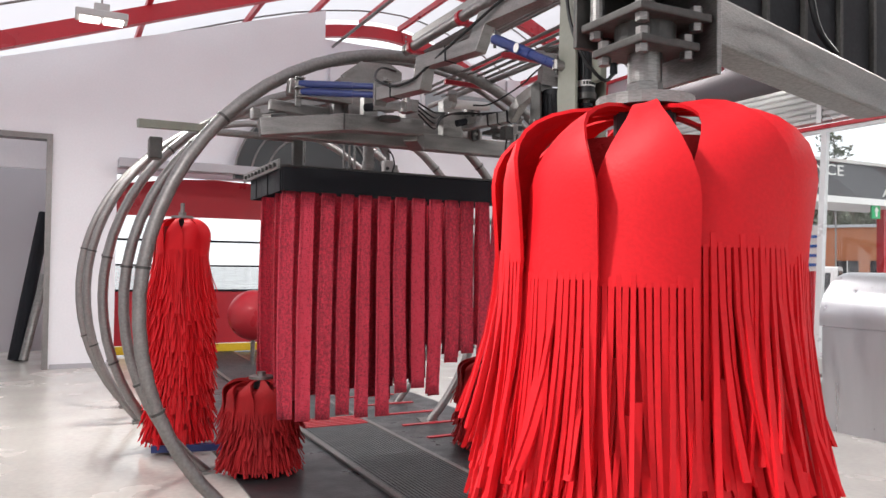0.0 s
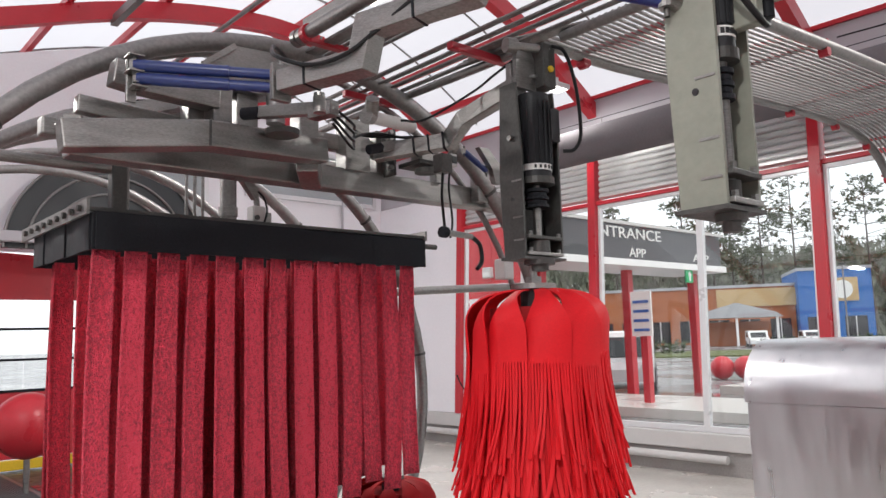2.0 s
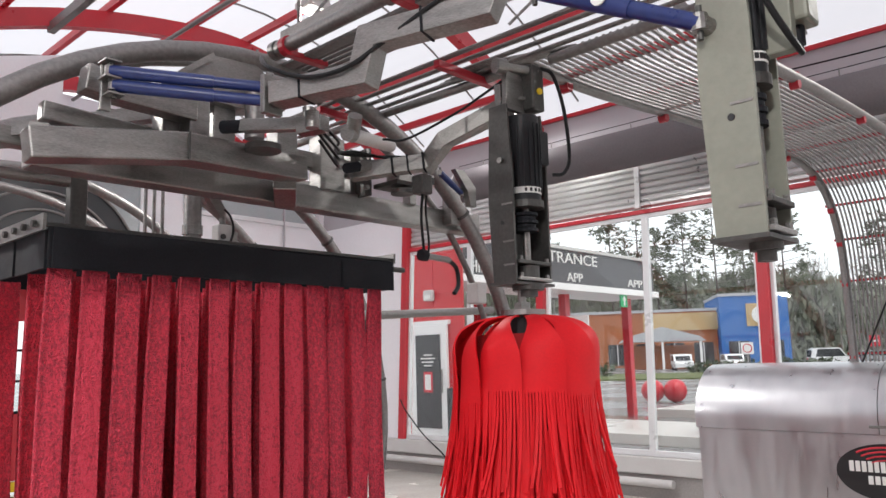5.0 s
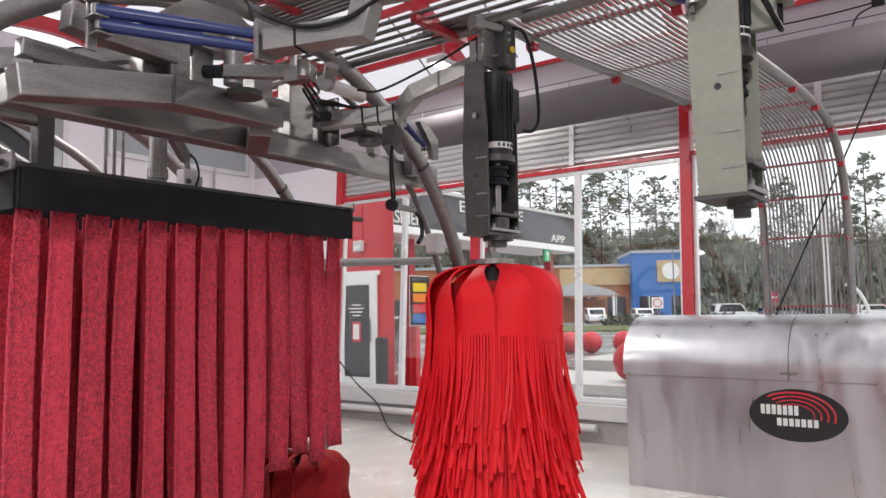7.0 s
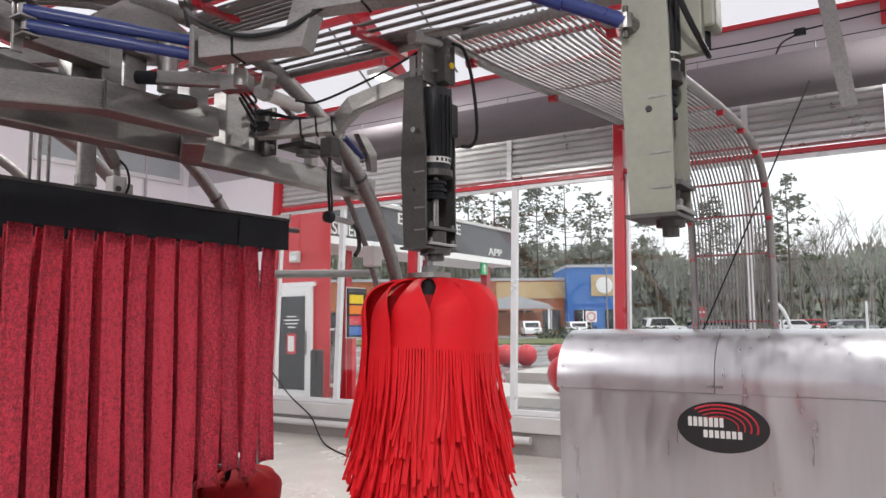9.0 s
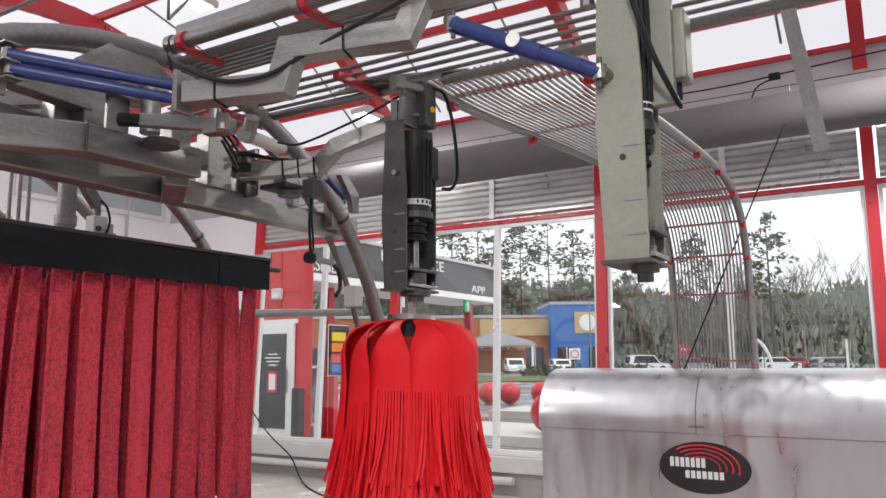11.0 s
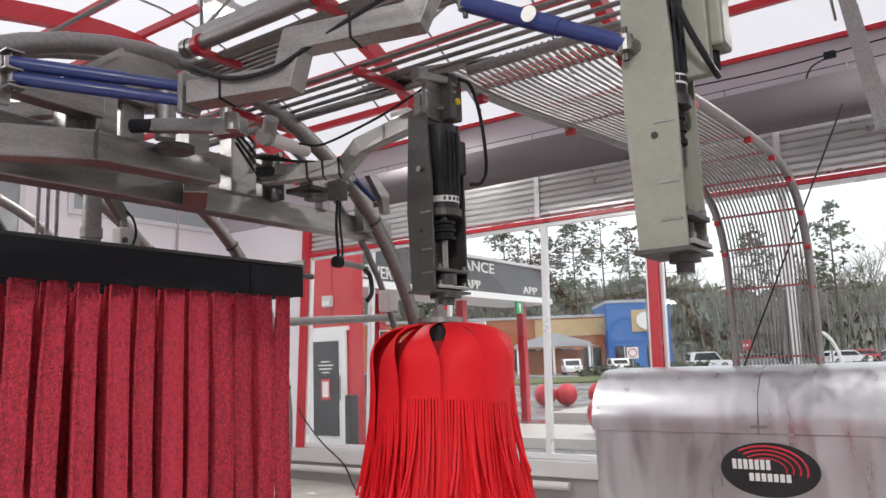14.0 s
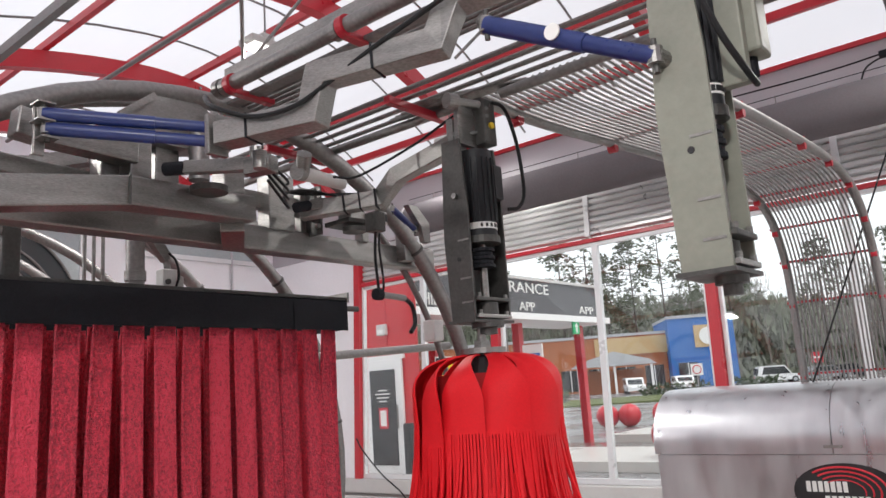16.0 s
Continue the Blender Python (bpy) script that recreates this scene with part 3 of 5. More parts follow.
# ---- rotating brushes ----
def brush(name, label, cx, cy, top, length, r_top, r_low, seed, mat=FOAM, petals=11, tiers=8, shaft=0.12):
    rg = random.Random(seed)
    b = holder(name, label, "brush", "soft wash brushes")
    b.location = (cx, cy, 0)
    part("hub", disc((0, 0, top + 0.014), "z", 0.08, 0.018), STEEL, b)
    part("hub_nut", disc((0, 0, top + 0.035), "z", 0.03, 0.03, None, 6), STEEL, b)
    if shaft:
        part("shaft", rod((0, 0, top + 0.03), (0, 0, top + shaft), 0.015), STEEL, b)
    part("core", rod((0, 0, max(0.06, top - length)), (0, 0, top), 0.05), MOTOR, b)
    # Core coloured dark to stand for the shade between the petals.
    part("inner_foam", rod((0, 0, max(0.05, top - length)), (0, 0, top - 0.06), r_low * 0.8, None, 24, r_top * 0.66), FOAMDARK, b, "inner foam layers coloured dark for shade", True)
    solid = min(0.26, 0.3 * length)
    strips_per = 15

    def petal_point(a0, half, lift, deep, t, u):
        """A point of a foam sheet: t from the hub to where it is cut, u across it."""
        r = 0.04 + (r_top - 0.04) * math.sin(min(1, t * 1.45) * math.pi / 2) ** 0.85
        z = top + 0.004 - solid * deep * t ** 1.75
        narrow = 0.52 + 0.54 * max(0, min(1, (t - 0.3) / 0.4)) - 0.1 * math.exp(-((t - 0.35) / 0.2) ** 2)
        a = a0 + half * narrow * u
        r += 0.03 * lift * u * math.sin(math.pi * min(1, t * 1.02)) + 0.008 * u * t + 0.006 * (1 - u * u) * t
        z += 0.016 * lift * max(0, u) * math.sin(math.pi * min(1, t * 1.5))
        return r, a, z

    def strip(o, r, a, z, ln, w, sway, out, s):
        """One narrow foam strip hanging from a cut."""
        end = max(0.03, z - ln)
        vs = []
        for i in range(5):
            t = i / 4
            aa = a + sway * t * t
            rr = r + out * t ** 1.7 + 0.004 * math.sin(4 * t + s) * t
            yaw = aa + 0.45 * math.sin(s * 1.7) * t
            tx, ty = -math.sin(yaw) * w, math.cos(yaw) * w
            x, y, zz = rr * math.cos(aa), rr * math.sin(aa), z + (end - z) * t
            k = 1 - 0.006 / rr
            vs.append((o.verts.new((x - tx, y - ty, zz)), o.verts.new((x + tx, y + ty, zz)), o.verts.new(((x + tx) * k, (y + ty) * k, zz)), o.verts.new(((x - tx) * k, (y - ty) * k, zz))))
        for p, q in zip(vs, vs[1:]):
            for j in range(4):
                o.faces.new((p[j], q[j], q[(j + 1) % 4], p[(j + 1) % 4]))
        o.faces.new(vs[0])
        o.faces.new(vs[-1][::-1])

    spread = (r_low - r_top)
    for k in range(petals):
        a0 = math.tau * (k + rg.uniform(-0.06, 0.06)) / petals
        deep = rg.uniform(0.88, 1.12)
        half = math.tau / petals * 0.52
        lift = rg.uniform(0.3, 0.75)
        o = bmesh.new()
        rows = []
        for i in range(13):
            row = []
            for j in range(9):
                r, a, z = petal_point(a0, half, lift, deep, i / 12, j / 4 - 1)
                row.append(o.verts.new((r * math.cos(a), r * math.sin(a), z)))
            rows.append(row)
        for p, q in zip(rows, rows[1:]):
            for j in range(8):
                o.faces.new((p[j], q[j], q[j + 1], p[j + 1]))
        bmesh.ops.recalc_face_normals(o, faces=o.faces[:])
        bmesh.ops.solidify(o, geom=o.faces[:], thickness=0.006)
        sheet = part("petal", o, mat, b, "", True)
        o = bmesh.new()
        tangle = 0.0
        for j in range(strips_per):
            u = (j + 0.5) / strips_per * 2 - 1
            r, a, z = petal_point(a0, half, lift, deep, 1, u)
            w = r * half * 1.06 / strips_per * rg.uniform(0.62, 0.9)
            ln = length * rg.choice((0.19, 0.21, 0.235, 0.25, 0.26, 0.29)) * rg.uniform(0.94, 1.06)
            if j % 4 == 0:
                tangle = rg.gauss(0, 0.05)
            sway = tangle + rg.gauss(0, 0.03) * (3 if rg.random() < 0.12 else 1)
            strip(o, r, a, z + rg.uniform(0, 0.02), ln, w, sway, spread * 0.62 + rg.uniform(-0.012, 0.02) - (0.02 if j % 3 == 1 else 0), j + k * 7)
        tagged(part("fringe", o, mat, sheet), kind="stuff")
    z0 = top - solid
    run = length - solid
    for tier in range(tiers + 1):
        o = bmesh.new()
        ends = z0 - length * 0.22 - (run - length * 0.22) * tier / tiers
        count = 170
        for s in range(count):
            a = math.tau * s / count + rg.uniform(-0.012, 0.012)
            ln = rg.uniform(0.26, 0.34) * min(1, length / 1.2)
            z = ends + ln + rg.choice((-0.03, 0.0, 0.0, 0.03, 0.05))
            r = r_top + spread * (0.05 if tier else -0.3) - rg.choice((0.0, 0.012, 0.026))
            strip(o, r, a, z, ln, 0.0062 * rg.uniform(0.75, 1.2), rg.gauss(0, 0.055) * (2.5 if rg.random() < 0.06 else 1), spread * 0.72 + rg.uniform(-0.012, 0.018), s + tier)
        tagged(part("fringe", o, mat, b), kind="stuff")
    return b


brush("wrap_brush", "bright red foam brush with fringed strips under a motor head", 4.604, 8.475, 1.62, 1.5, 0.24, 0.315, 2)
brush("front_brush", "large bright red foam wash brush with fringed strips", FRONT[0], FRONT[1], FRONT[2], 1.5, 0.235, 0.31, 5)
brush("far_brush", "tall red foam wash brush beside the pipe arches", 3.1, 11.1, 1.72, 1.64, 0.19, 0.29, 7, FOAM, 9, 8)
brush("rocker_brush", "low dark red foam brush close to the floor", 3.5, 10.2, 0.62, 0.58, 0.24, 0.3, 8, FOAMDARK, 11, 2, 0)
brush("rocker_brush", "low dark red foam brush close to the floor", 5.27, 10.2, 0.68, 0.64, 0.24, 0.3, 9, FOAMDARK, 11, 2, 0)


# ---- motor heads ----
def motor_head(name, label, x0, x1, y0, y1, z0, z1, paint, slim=1.0):
    h = holder(name, label, "motor head", "brush motor heads")
    xm, ym = (x0 + x1) / 2, (y0 + y1) / 2
    hz = z1 - z0
    part("side_plate", prism([(y0, z0), (y1, z0), (y1 + 0.012, z0 + hz * 0.45), (y1 - 0.005, z1), (y0 + 0.015, z1), (y0, z0 + hz * 0.6)], "x", x0, x0 + 0.01), paint, h)
    part("side_plate", prism([(y0, z0 + 0.02), (y1, z0 + 0.02), (y1, z1), (y0 + 0.015, z1), (y0, z0 + hz * 0.7)], "x", x1 - 0.008, x1), DARKSTEEL if slim == 1.0 else paint, h)
    part("back_plate", box(x0 + 0.01, x1 - 0.008, y1 - 0.01, y1, z0, z1), DARKSTEEL, h)
    r = min((x1 - x0) * 0.36, (y1 - y0) * 0.62) * slim
    ym -= 0.02
    mz = z0 + hz * 0.46
    motor = part("motor", rod((xm, ym, mz), (xm, ym, z1 - 0.03), r, None, 20), MOTOR, h, "charcoal finned motor", True)
    for k in range(18):
        a = math.tau * k / 18
        part("fin", bar((xm + r * math.cos(a), ym + r * math.sin(a), mz + 0.05), (xm + r * math.cos(a), ym + r * math.sin(a), z1 - 0.06), 0.004, 0.014, None, 0, (math.cos(a), math.sin(a), 0)), MOTOR, motor)
    part("terminal_box", box(xm + 0.005, xm + r + 0.03, y0 - 0.025, y0 + 0.03, z1 - hz * 0.32, z1 - hz * 0.12, 0.006), MOTOR, motor)
    part("label_band", disc((xm, ym, mz + 0.035), "z", r * 1.03, 0.022), PAPER, motor, "pale rating label band")
    for k in range(7):
        a = -2.4 + k * 0.3
        part("label_mark", box(-0.004, 0.004, -0.002, 0.002, -0.006, 0.006, 0, None, Matrix.Translation((xm + r * 1.04 * math.cos(a), ym + r * 1.04 * math.sin(a), mz + 0.035)) @ Matrix.Rotation(a - math.pi / 2, 4, "Z")), PRINT_BLACK, motor)
    part("flange", disc((xm, ym, mz - 0.012), "z", r * 1.15, 0.024), DARKSTEEL, h)
    for k in range(5):
        part("coupling_ring", disc((xm, ym, mz - 0.045 - 0.014 * k), "z", r * (0.62 if k % 2 else 0.75), 0.011, None, 16), BLACK, h)
    part("drive_shaft", rod((xm, ym, z0 - 0.03), (xm, ym, mz), 0.014), STEEL, h)
    for k, zz in enumerate((z0 + 0.012, z0 + 0.07)):
        part("bearing_plate", box(x0 - 0.004 + 0.014, x1 - 0.012, y0 - 0.012, y1 - 0.012, zz - 0.006, zz + 0.006, 0.002), DARKSTEEL if k else STEEL, h)
        for sx in (x0 + 0.03, x1 - 0.03):
            part("bolt", disc((sx, y0 - 0.002, zz + 0.012), "z", 0.008, 0.016, None, 6), STEEL, h)
    part("bearing", disc((xm, ym, z0 + 0.04), "z", r * 0.7, 0.04), DARKSTEEL, h)
    part("nose", disc((xm, ym, z0 - 0.014), "z", r * 0.95, 0.02), DARKSTEEL, h)
    part("nose", disc((xm, ym, z0 - 0.034), "z", r * 0.55, 0.024), DARKSTEEL, h)
    part("base_plate", box(x0 - 0.012, x1 + 0.004, y0 - 0.008, y1 + 0.008, z0 - 0.008, z0 + 0.001), DARKSTEEL, h)
    part("hole", disc((x0 - 0.001, ym + 0.02, z0 + hz * 0.33), "x", 0.0075, 0.003, None, 12), PRINT_BLACK, h)
    for zz in (0.06, 0.14, 0.27):
        part("slot", box(x0 - 0.002, x0 + 0.001, ym - 0.025, ym + 0.02, z0 + zz - 0.003, z0 + zz + 0.003), STEEL, h)
    return h


wrap_head = motor_head("motor_head", "weathered dark steel brush motor head above the red brush", 4.515, 4.725, 8.43, 8.525, 1.735, 2.36, DARKSTEEL)
part("stud", disc((4.511, 8.475, 2.16), "x", 0.011, 0.012, None, 6), STEEL, wrap_head)
gear = motor_head("motor_head", "grey green painted motor head with bare drive nose", 3.975, 4.12, 7.408, 7.51, 1.705, 2.44, GREYPAINT, 0.66)
part("switch_box", box(4.075, 4.15, 7.325, 7.40, 2.15, 2.33, 0.008), GREYPAINT, gear, "grey green switch box")
part("gland", rod((4.115, 7.36, 2.11), (4.115, 7.36, 2.152), 0.014), BLACK, gear)
part("box_backing", box(4.045, 4.075, 7.35, 7.41, 2.08, 2.36, 0.004), GREYPAINT, gear)
head = holder("bearing_head", "dark steel bearing head above the front brush", "motor head", "brush motor heads")
FX, FY, FZ = FRONT
part("bearing", disc((FX, FY, FZ + 0.075), "z", 0.028, 0.05), STEEL, head)
for k, (dz, w) in enumerate(((0.105, 0.062), (0.15, 0.075), (0.22, 0.075))):
    plate = part("flange_plate", box(FX - w, FX + w, FY - w, FY + w, FZ + dz - 0.007, FZ + dz + 0.007, 0.003), DARKSTEEL, head)
    for sx in (-0.75, 0.75):
        for sy in (-0.75, 0.75):
            part("bolt", disc((FX + sx * w, FY + sy * w, FZ + dz), "z", 0.011, 0.04, None, 6), STEEL, plate)
part("bearing_housing", disc((FX, FY, FZ + 0.128), "z", 0.05, 0.03), DARKSTEEL, head)
part("drive_shaft", rod((FX, FY, FZ + 0.05), (FX, FY, FZ + 0.4), 0.016), STEEL, head)
for sx in (-0.055, 0.055):
    part("pillar", rod((FX + sx, FY + 0.055, FZ + 0.15), (FX + sx, FY + 0.055, FZ + 0.3), 0.012), STEEL, head)
part("side_plate", box(FX + 0.08, FX + 0.09, FY - 0.08, FY + 0.08, FZ + 0.06, FZ + 0.7, 0.002), STEEL, head)
part("back_plate", box(FX - 0.08, FX + 0.08, FY + 0.08, FY + 0.09, FZ + 0.12, FZ + 0.7, 0.002), DARKSTEEL, head)
part("motor", rod((FX, FY, FZ + 0.3), (FX, FY, FZ + 0.65), 0.065, None, 20), MOTOR, head, "charcoal motor", True)

# swing arm on the first head
arm1 = holder("swing_arm", "stainless steel elbow arm carrying the brush motor head", "machine arm")
part("elbow_tube", box_run([(4.50, 9.26, 2.262), (4.69, 8.99, 2.29), (4.70, 8.90, 2.368), (4.61, 8.53, 2.382)], 0.062, 0.066, 0.004, True), STEEL, arm1)
part("end_plate", box(4.56, 4.64, 8.50, 8.53, 2.33, 2.46, 0.004), STEEL, arm1)
part("lug", prism([(4.55, 2.36), (4.66, 2.36), (4.655, 2.48), (4.63, 2.53), (4.58, 2.53), (4.555, 2.47)], "y", 8.47, 8.487), STEEL, arm1)
part("lug", box(4.655, 4.725, 8.425, 8.50, 2.37, 2.54, 0.006), DARKSTEEL, arm1)
part("bushing", disc((4.69, 8.422, 2.44), "y", 0.012, 0.01, None, 16), YELLOW, arm1, "yellowed round bushing")
part("pivot_pin", rod((4.53, 8.49, 2.515), (4.70, 8.44, 2.52), 0.017), STEEL, arm1)
part("pin_head", rod((4.525, 8.492, 2.515), (4.565, 8.48, 2.516), 0.028, None, 16), STEEL, arm1)
part("link_rod", rod((4.56, 8.50, 2.40), (4.68, 8.46, 2.42), 0.009), STEEL, arm1)
part("hose", tube(smooth_line([(4.7, 8.42, 2.53), (4.75, 8.4, 2.51), (4.78, 8.38, 2.38), (4.77, 8.36, 2.2), (4.73, 8.36, 2.13), (4.69, 8.38, 2.12)]), 0.007), CABLE, arm1, "black hose")
part("air_hose", tube(smooth_line([(4.40, 8.95, 2.32), (4.50, 8.92, 2.335), (4.60, 8.75, 2.42), (4.57, 8.60, 2.44), (4.60, 8.50, 2.49)]), 0.005), CABLE, arm1, "black hose")
for p in ((4.60, 9.11, 2.278), (4.64, 9.06, 2.284), (4.67, 9.0, 2.287)):
    part("cable_tie", box_run([p, (p[0] + 0.004, p[1] - 0.006, p[2] + 0.0006)], 0.068, 0.072, 0.0005), BLACK, arm1)

# main support frame of the wrap machine
frame_thing = holder("support_frame", "welded stainless steel support frame spanning the lane", "machine frame")
part("front_bar", box_run([(3.20, 9.10, 2.10), (3.645, 9.06, 2.162), (4.15, 9.14, 2.195)], 0.09, 0.092, 0.006), STEEL, frame_thing)
part("weld_bead", bar((3.638, 9.008, 2.117), (3.638, 9.008, 2.207), 0.006, 0.006, None, 0, (0, 1, 0)), DARKSTEEL, frame_thing)
part("gusset", box_run([(4.10, 9.16, 2.165), (4.23, 9.34, 2.14)], 0.085, 0.10, 0.005), STEEL, frame_thing)
part("cross_beam", bar((3.3, 9.4, 2.16), (5.44, 9.4, 2.16), 0.09, 0.10, None, 0.007), STEEL, frame_thing)
part("rear_beam", bar((3.3, 9.75, 2.3), (4.9, 9.75, 2.3), 0.07, 0.07, None, 0.008), STEEL, frame_thing)
for x, y, z0, z1, w, h in ((3.735, 9.16, 2.2, 2.40, 0.072, 0.08), (3.665, 9.22, 2.19, 2.36, 0.06, 0.08), (3.85, 9.2, 2.2, 2.44, 0.085, 0.08), (4.10, 9.18, 2.22, 2.36, 0.085, 0.08), (4.47, 9.38, 2.2, 2.43, 0.13, 0.08), (4.63, 9.40, 2.2, 2.41, 0.075, 0.06), (4.94, 9.36, 2.2, 2.33, 0.045, 0.05), (5.20, 9.33, 2.13, 2.30, 0.075, 0.06)):
    part("upright", box(x - w / 2, x + w / 2, y - h / 2, y + h / 2, z0, z1, 0.005), STEEL, frame_thing)
part("strut_arm", box_run([(3.36, 9.14, 2.345), (3.44, 9.14, 2.335), (3.72, 9.14, 2.325)], 0.07, 0.085, 0.005), STEEL, frame_thing)
part("top_housing", prism([(3.64, 2.42), (3.775, 2.53), (3.95, 2.54), (4.02, 2.50), (4.02, 2.40), (3.9, 2.37), (3.7, 2.37)], "y", 9.12, 9.24), STEEL, frame_thing)
part("top_rib", bar((3.655, 9.11, 2.43), (3.775, 9.11, 2.525), 0.014, 0.02), STEEL, frame_thing)
part("sub_beam", bar((3.3, 9.3, 2.27), (3.7, 9.3, 2.25), 0.05, 0.06, None, 0.005), STEEL, frame_thing)
part("sub_beam", bar((4.15, 9.42, 2.33), (4.62, 9.42, 2.33), 0.05, 0.07, None, 0.005), STEEL, frame_thing)
part("stub", rod((3.93, 9.1, 2.26), (3.93, 9.1, 2.44), 0.034, None, 18), PIPE, frame_thing, "", True)
part("motor", rod((3.6, 9.5, 2.25), (3.6, 9.5, 2.38), 0.05, None, 16), MOTOR, frame_thing, "black finned motor", True)
part("brace", bar((3.25, 9.15, 2.16), (3.5, 9.75, 2.3), 0.05, 0.05), STEEL, frame_thing)
part("brace", bar((3.35, 9.75, 2.32), (3.66, 9.3, 2.34), 0.045, 0.05), STEEL, frame_thing)
part("end_cap", box(5.40, 5.45, 9.36, 9.44, 2.10, 2.22, 0.01), STEEL, frame_thing)
bracket = part("slide_bracket", box(4.62, 4.635, 9.28, 9.40, 2.19, 2.40, 0.003), DARKSTEEL, frame_thing)
for dz in (0.03, 0.07, 0.16, 0.19):
    part("bolt", disc((4.60, 9.275, 2.19 + dz), "y", 0.011, 0.02, None, 6), STEEL, bracket)
part("slide_plate", box(4.66, 4.80, 9.15, 9.30, 2.225, 2.245, 0.003), DARKSTEEL, frame_thing)
part("slide_block", box(4.70, 4.78, 9.18, 9.26, 2.245, 2.29, 0.005), STEEL, frame_thing)
part("tail_plate", prism([(5.0, 2.34), (5.06, 2.34), (5.14, 2.27), (5.14, 2.18), (5.10, 2.18), (5.08, 2.25)], "y", 9.12, 9.15), STEEL, frame_thing)
part("rub_mount", disc((3.9, 9.0, 2.2), "z", 0.06, 0.02), DARKSTEEL, frame_thing)
part("rub_mount", disc((4.72, 9.18, 2.2), "z", 0.05, 0.02), DARKSTEEL, frame_thing)
part("hanger_arm", box_run([(4.155, 9.8, 2.22), (4.225, 9.8, 2.13)], 0.04, 0.045, 0.003), STEEL, frame_thing)
part("hanger_link", rod((4.22, 9.8, 2.15), (4.23, 9.8, 2.06), 0.014), STEEL, frame_thing)
sensor = part("sensor_box", box(4.185, 4.25, 9.76, 9.82, 1.995, 2.085, 0.006), LEDGE, frame_thing, "grey sensor box")
part("lens", disc((4.205, 9.757, 2.03), "y", 0.012, 0.008, None, 12), DARKSTEEL, sensor)
part("terminal", box(4.25, 4.285, 9.77, 9.81, 1.995, 2.06, 0.004), PIPE, sensor)
part("cable", tube(smooth_line([(4.235, 9.76, 1.99), (4.25, 9.75, 2.06), (4.235, 9.75, 2.12), (4.21, 9.76, 2.15)]), 0.005), CABLE, sensor)


def shock(name, label, a, b, r, group="blue gas struts"):
    s = holder(name, label, "strut", group)
    a, b = Vector(a), Vector(b)
    d = (b - a)
    part("cylinder", rod(a + d * 0.0, a + d * 0.62, r, None, 18), BLUE, s, "", True)
    part("rod_sleeve", rod(a + d * 0.60, a + d * 1.0, r * 0.86, None, 18), BLUE, s, "", True)
    for p in (a, b):
        part("eye", disc(p, "z", r * 0.8, r * 1.6, None, 12), STEEL, s)
        part("pin", rod(p - Vector((0, 0, r * 1.7)), p + Vector((0, 0, r * 1.7)), r * 0.3), DARKSTEEL, s)
    return s


shock("gas_strut", "navy blue gas strut of a stacked pair", (3.391, 9.020, 2.339), (3.774, 8.750, 2.310), 0.0195)
shock("gas_strut", "navy blue gas strut of a stacked pair", (3.402, 9.020, 2.299), (3.768, 8.750, 2.266), 0.0195)
s3 = shock("gas_strut", "navy blue gas strut with a white oval sticker", (3.90, 7.87, 2.345), (3.955, 7.5, 2.155), 0.022)
part("sticker", disc((3.899, 7.70, 2.265), "x", 0.019, 0.004), PAPER, s3, "white oval sticker")
for c, e in (((3.90, 7.87, 2.345), (3.92, 7.89, 2.37)), ((3.955, 7.5, 2.155), (3.985, 7.49, 2.15))):
    part("clevis", rod(c, e, 0.02, None, 12), STEEL, s3)
shock("gas_strut", "small navy blue gas strut at the end of the frame", (4.93, 9.15, 2.315), (5.07, 9.15, 2.24), 0.015)
brk = holder("strut_bracket", "stainless bracket clamping the blue struts", "bracket")
for c, w in (((3.391, 9.020), 0.016), ((3.774, 8.750), 0.012)):
    part("plate", box(c[0] - w, c[0] + w, c[1] + 0.022, c[1] + 0.034, 2.226, 2.369, 0.003), STEEL, brk)
for x, y, z in ((3.391, 9.02, 2.367), (3.391, 9.02, 2.317), (3.402, 9.02, 2.269), (3.774, 8.75, 2.338), (3.774, 8.75, 2.286), (3.768, 8.75, 2.238)):
    part("lug", box(x - 0.024, x + 0.024, y - 0.026, y + 0.03, z - 0.003, z + 0.003, 0.001), STEEL, brk)
    part("bolt", disc((x, y - 0.004, z), "z", 0.008, 0.022, None, 6), DARKSTEEL, brk)

# long stepped box arm from the frame to the second head
arm2 = holder("stepped_arm", "stepped stainless box arm with a black cable strapped along it", "machine arm")
part("arm_tube", box_run([(3.70, 8.64, 2.238), (3.80, 8.37, 2.245), (3.80, 8.335, 2.342), (3.90, 8.02, 2.352), (3.925, 7.98, 2.462), (4.05, 7.46, 2.50)], 0.072, 0.064, 0.003, True), STEEL, arm2)
part("bracket_plate", box(3.665, 3.73, 8.645, 8.665, 2.185, 2.30, 0.003), STEEL, arm2)
part("end_bracket", box(4.0, 4.1, 7.4, 7.52, 2.43, 2.60, 0.008), STEEL, arm2)
for p, q in (((3.735, 8.545, 2.24), (3.737, 8.539, 2.2402)), ((3.848, 8.18, 2.347), (3.85, 8.174, 2.3472))):
    part("cable_tie", box_run([p, q], 0.077, 0.069, 0.0005), BLACK, arm2)
part("elbow_fitting", tube(smooth_line([(4.0, 7.62, 2.45), (4.02, 7.58, 2.5), (4.05, 7.56, 2.44), (4.06, 7.56, 2.38)]), 0.02), PIPE, arm2)
part("mount", disc((3.80, 8.60, 2.18), "z", 0.02, 0.05), STEEL, arm2)
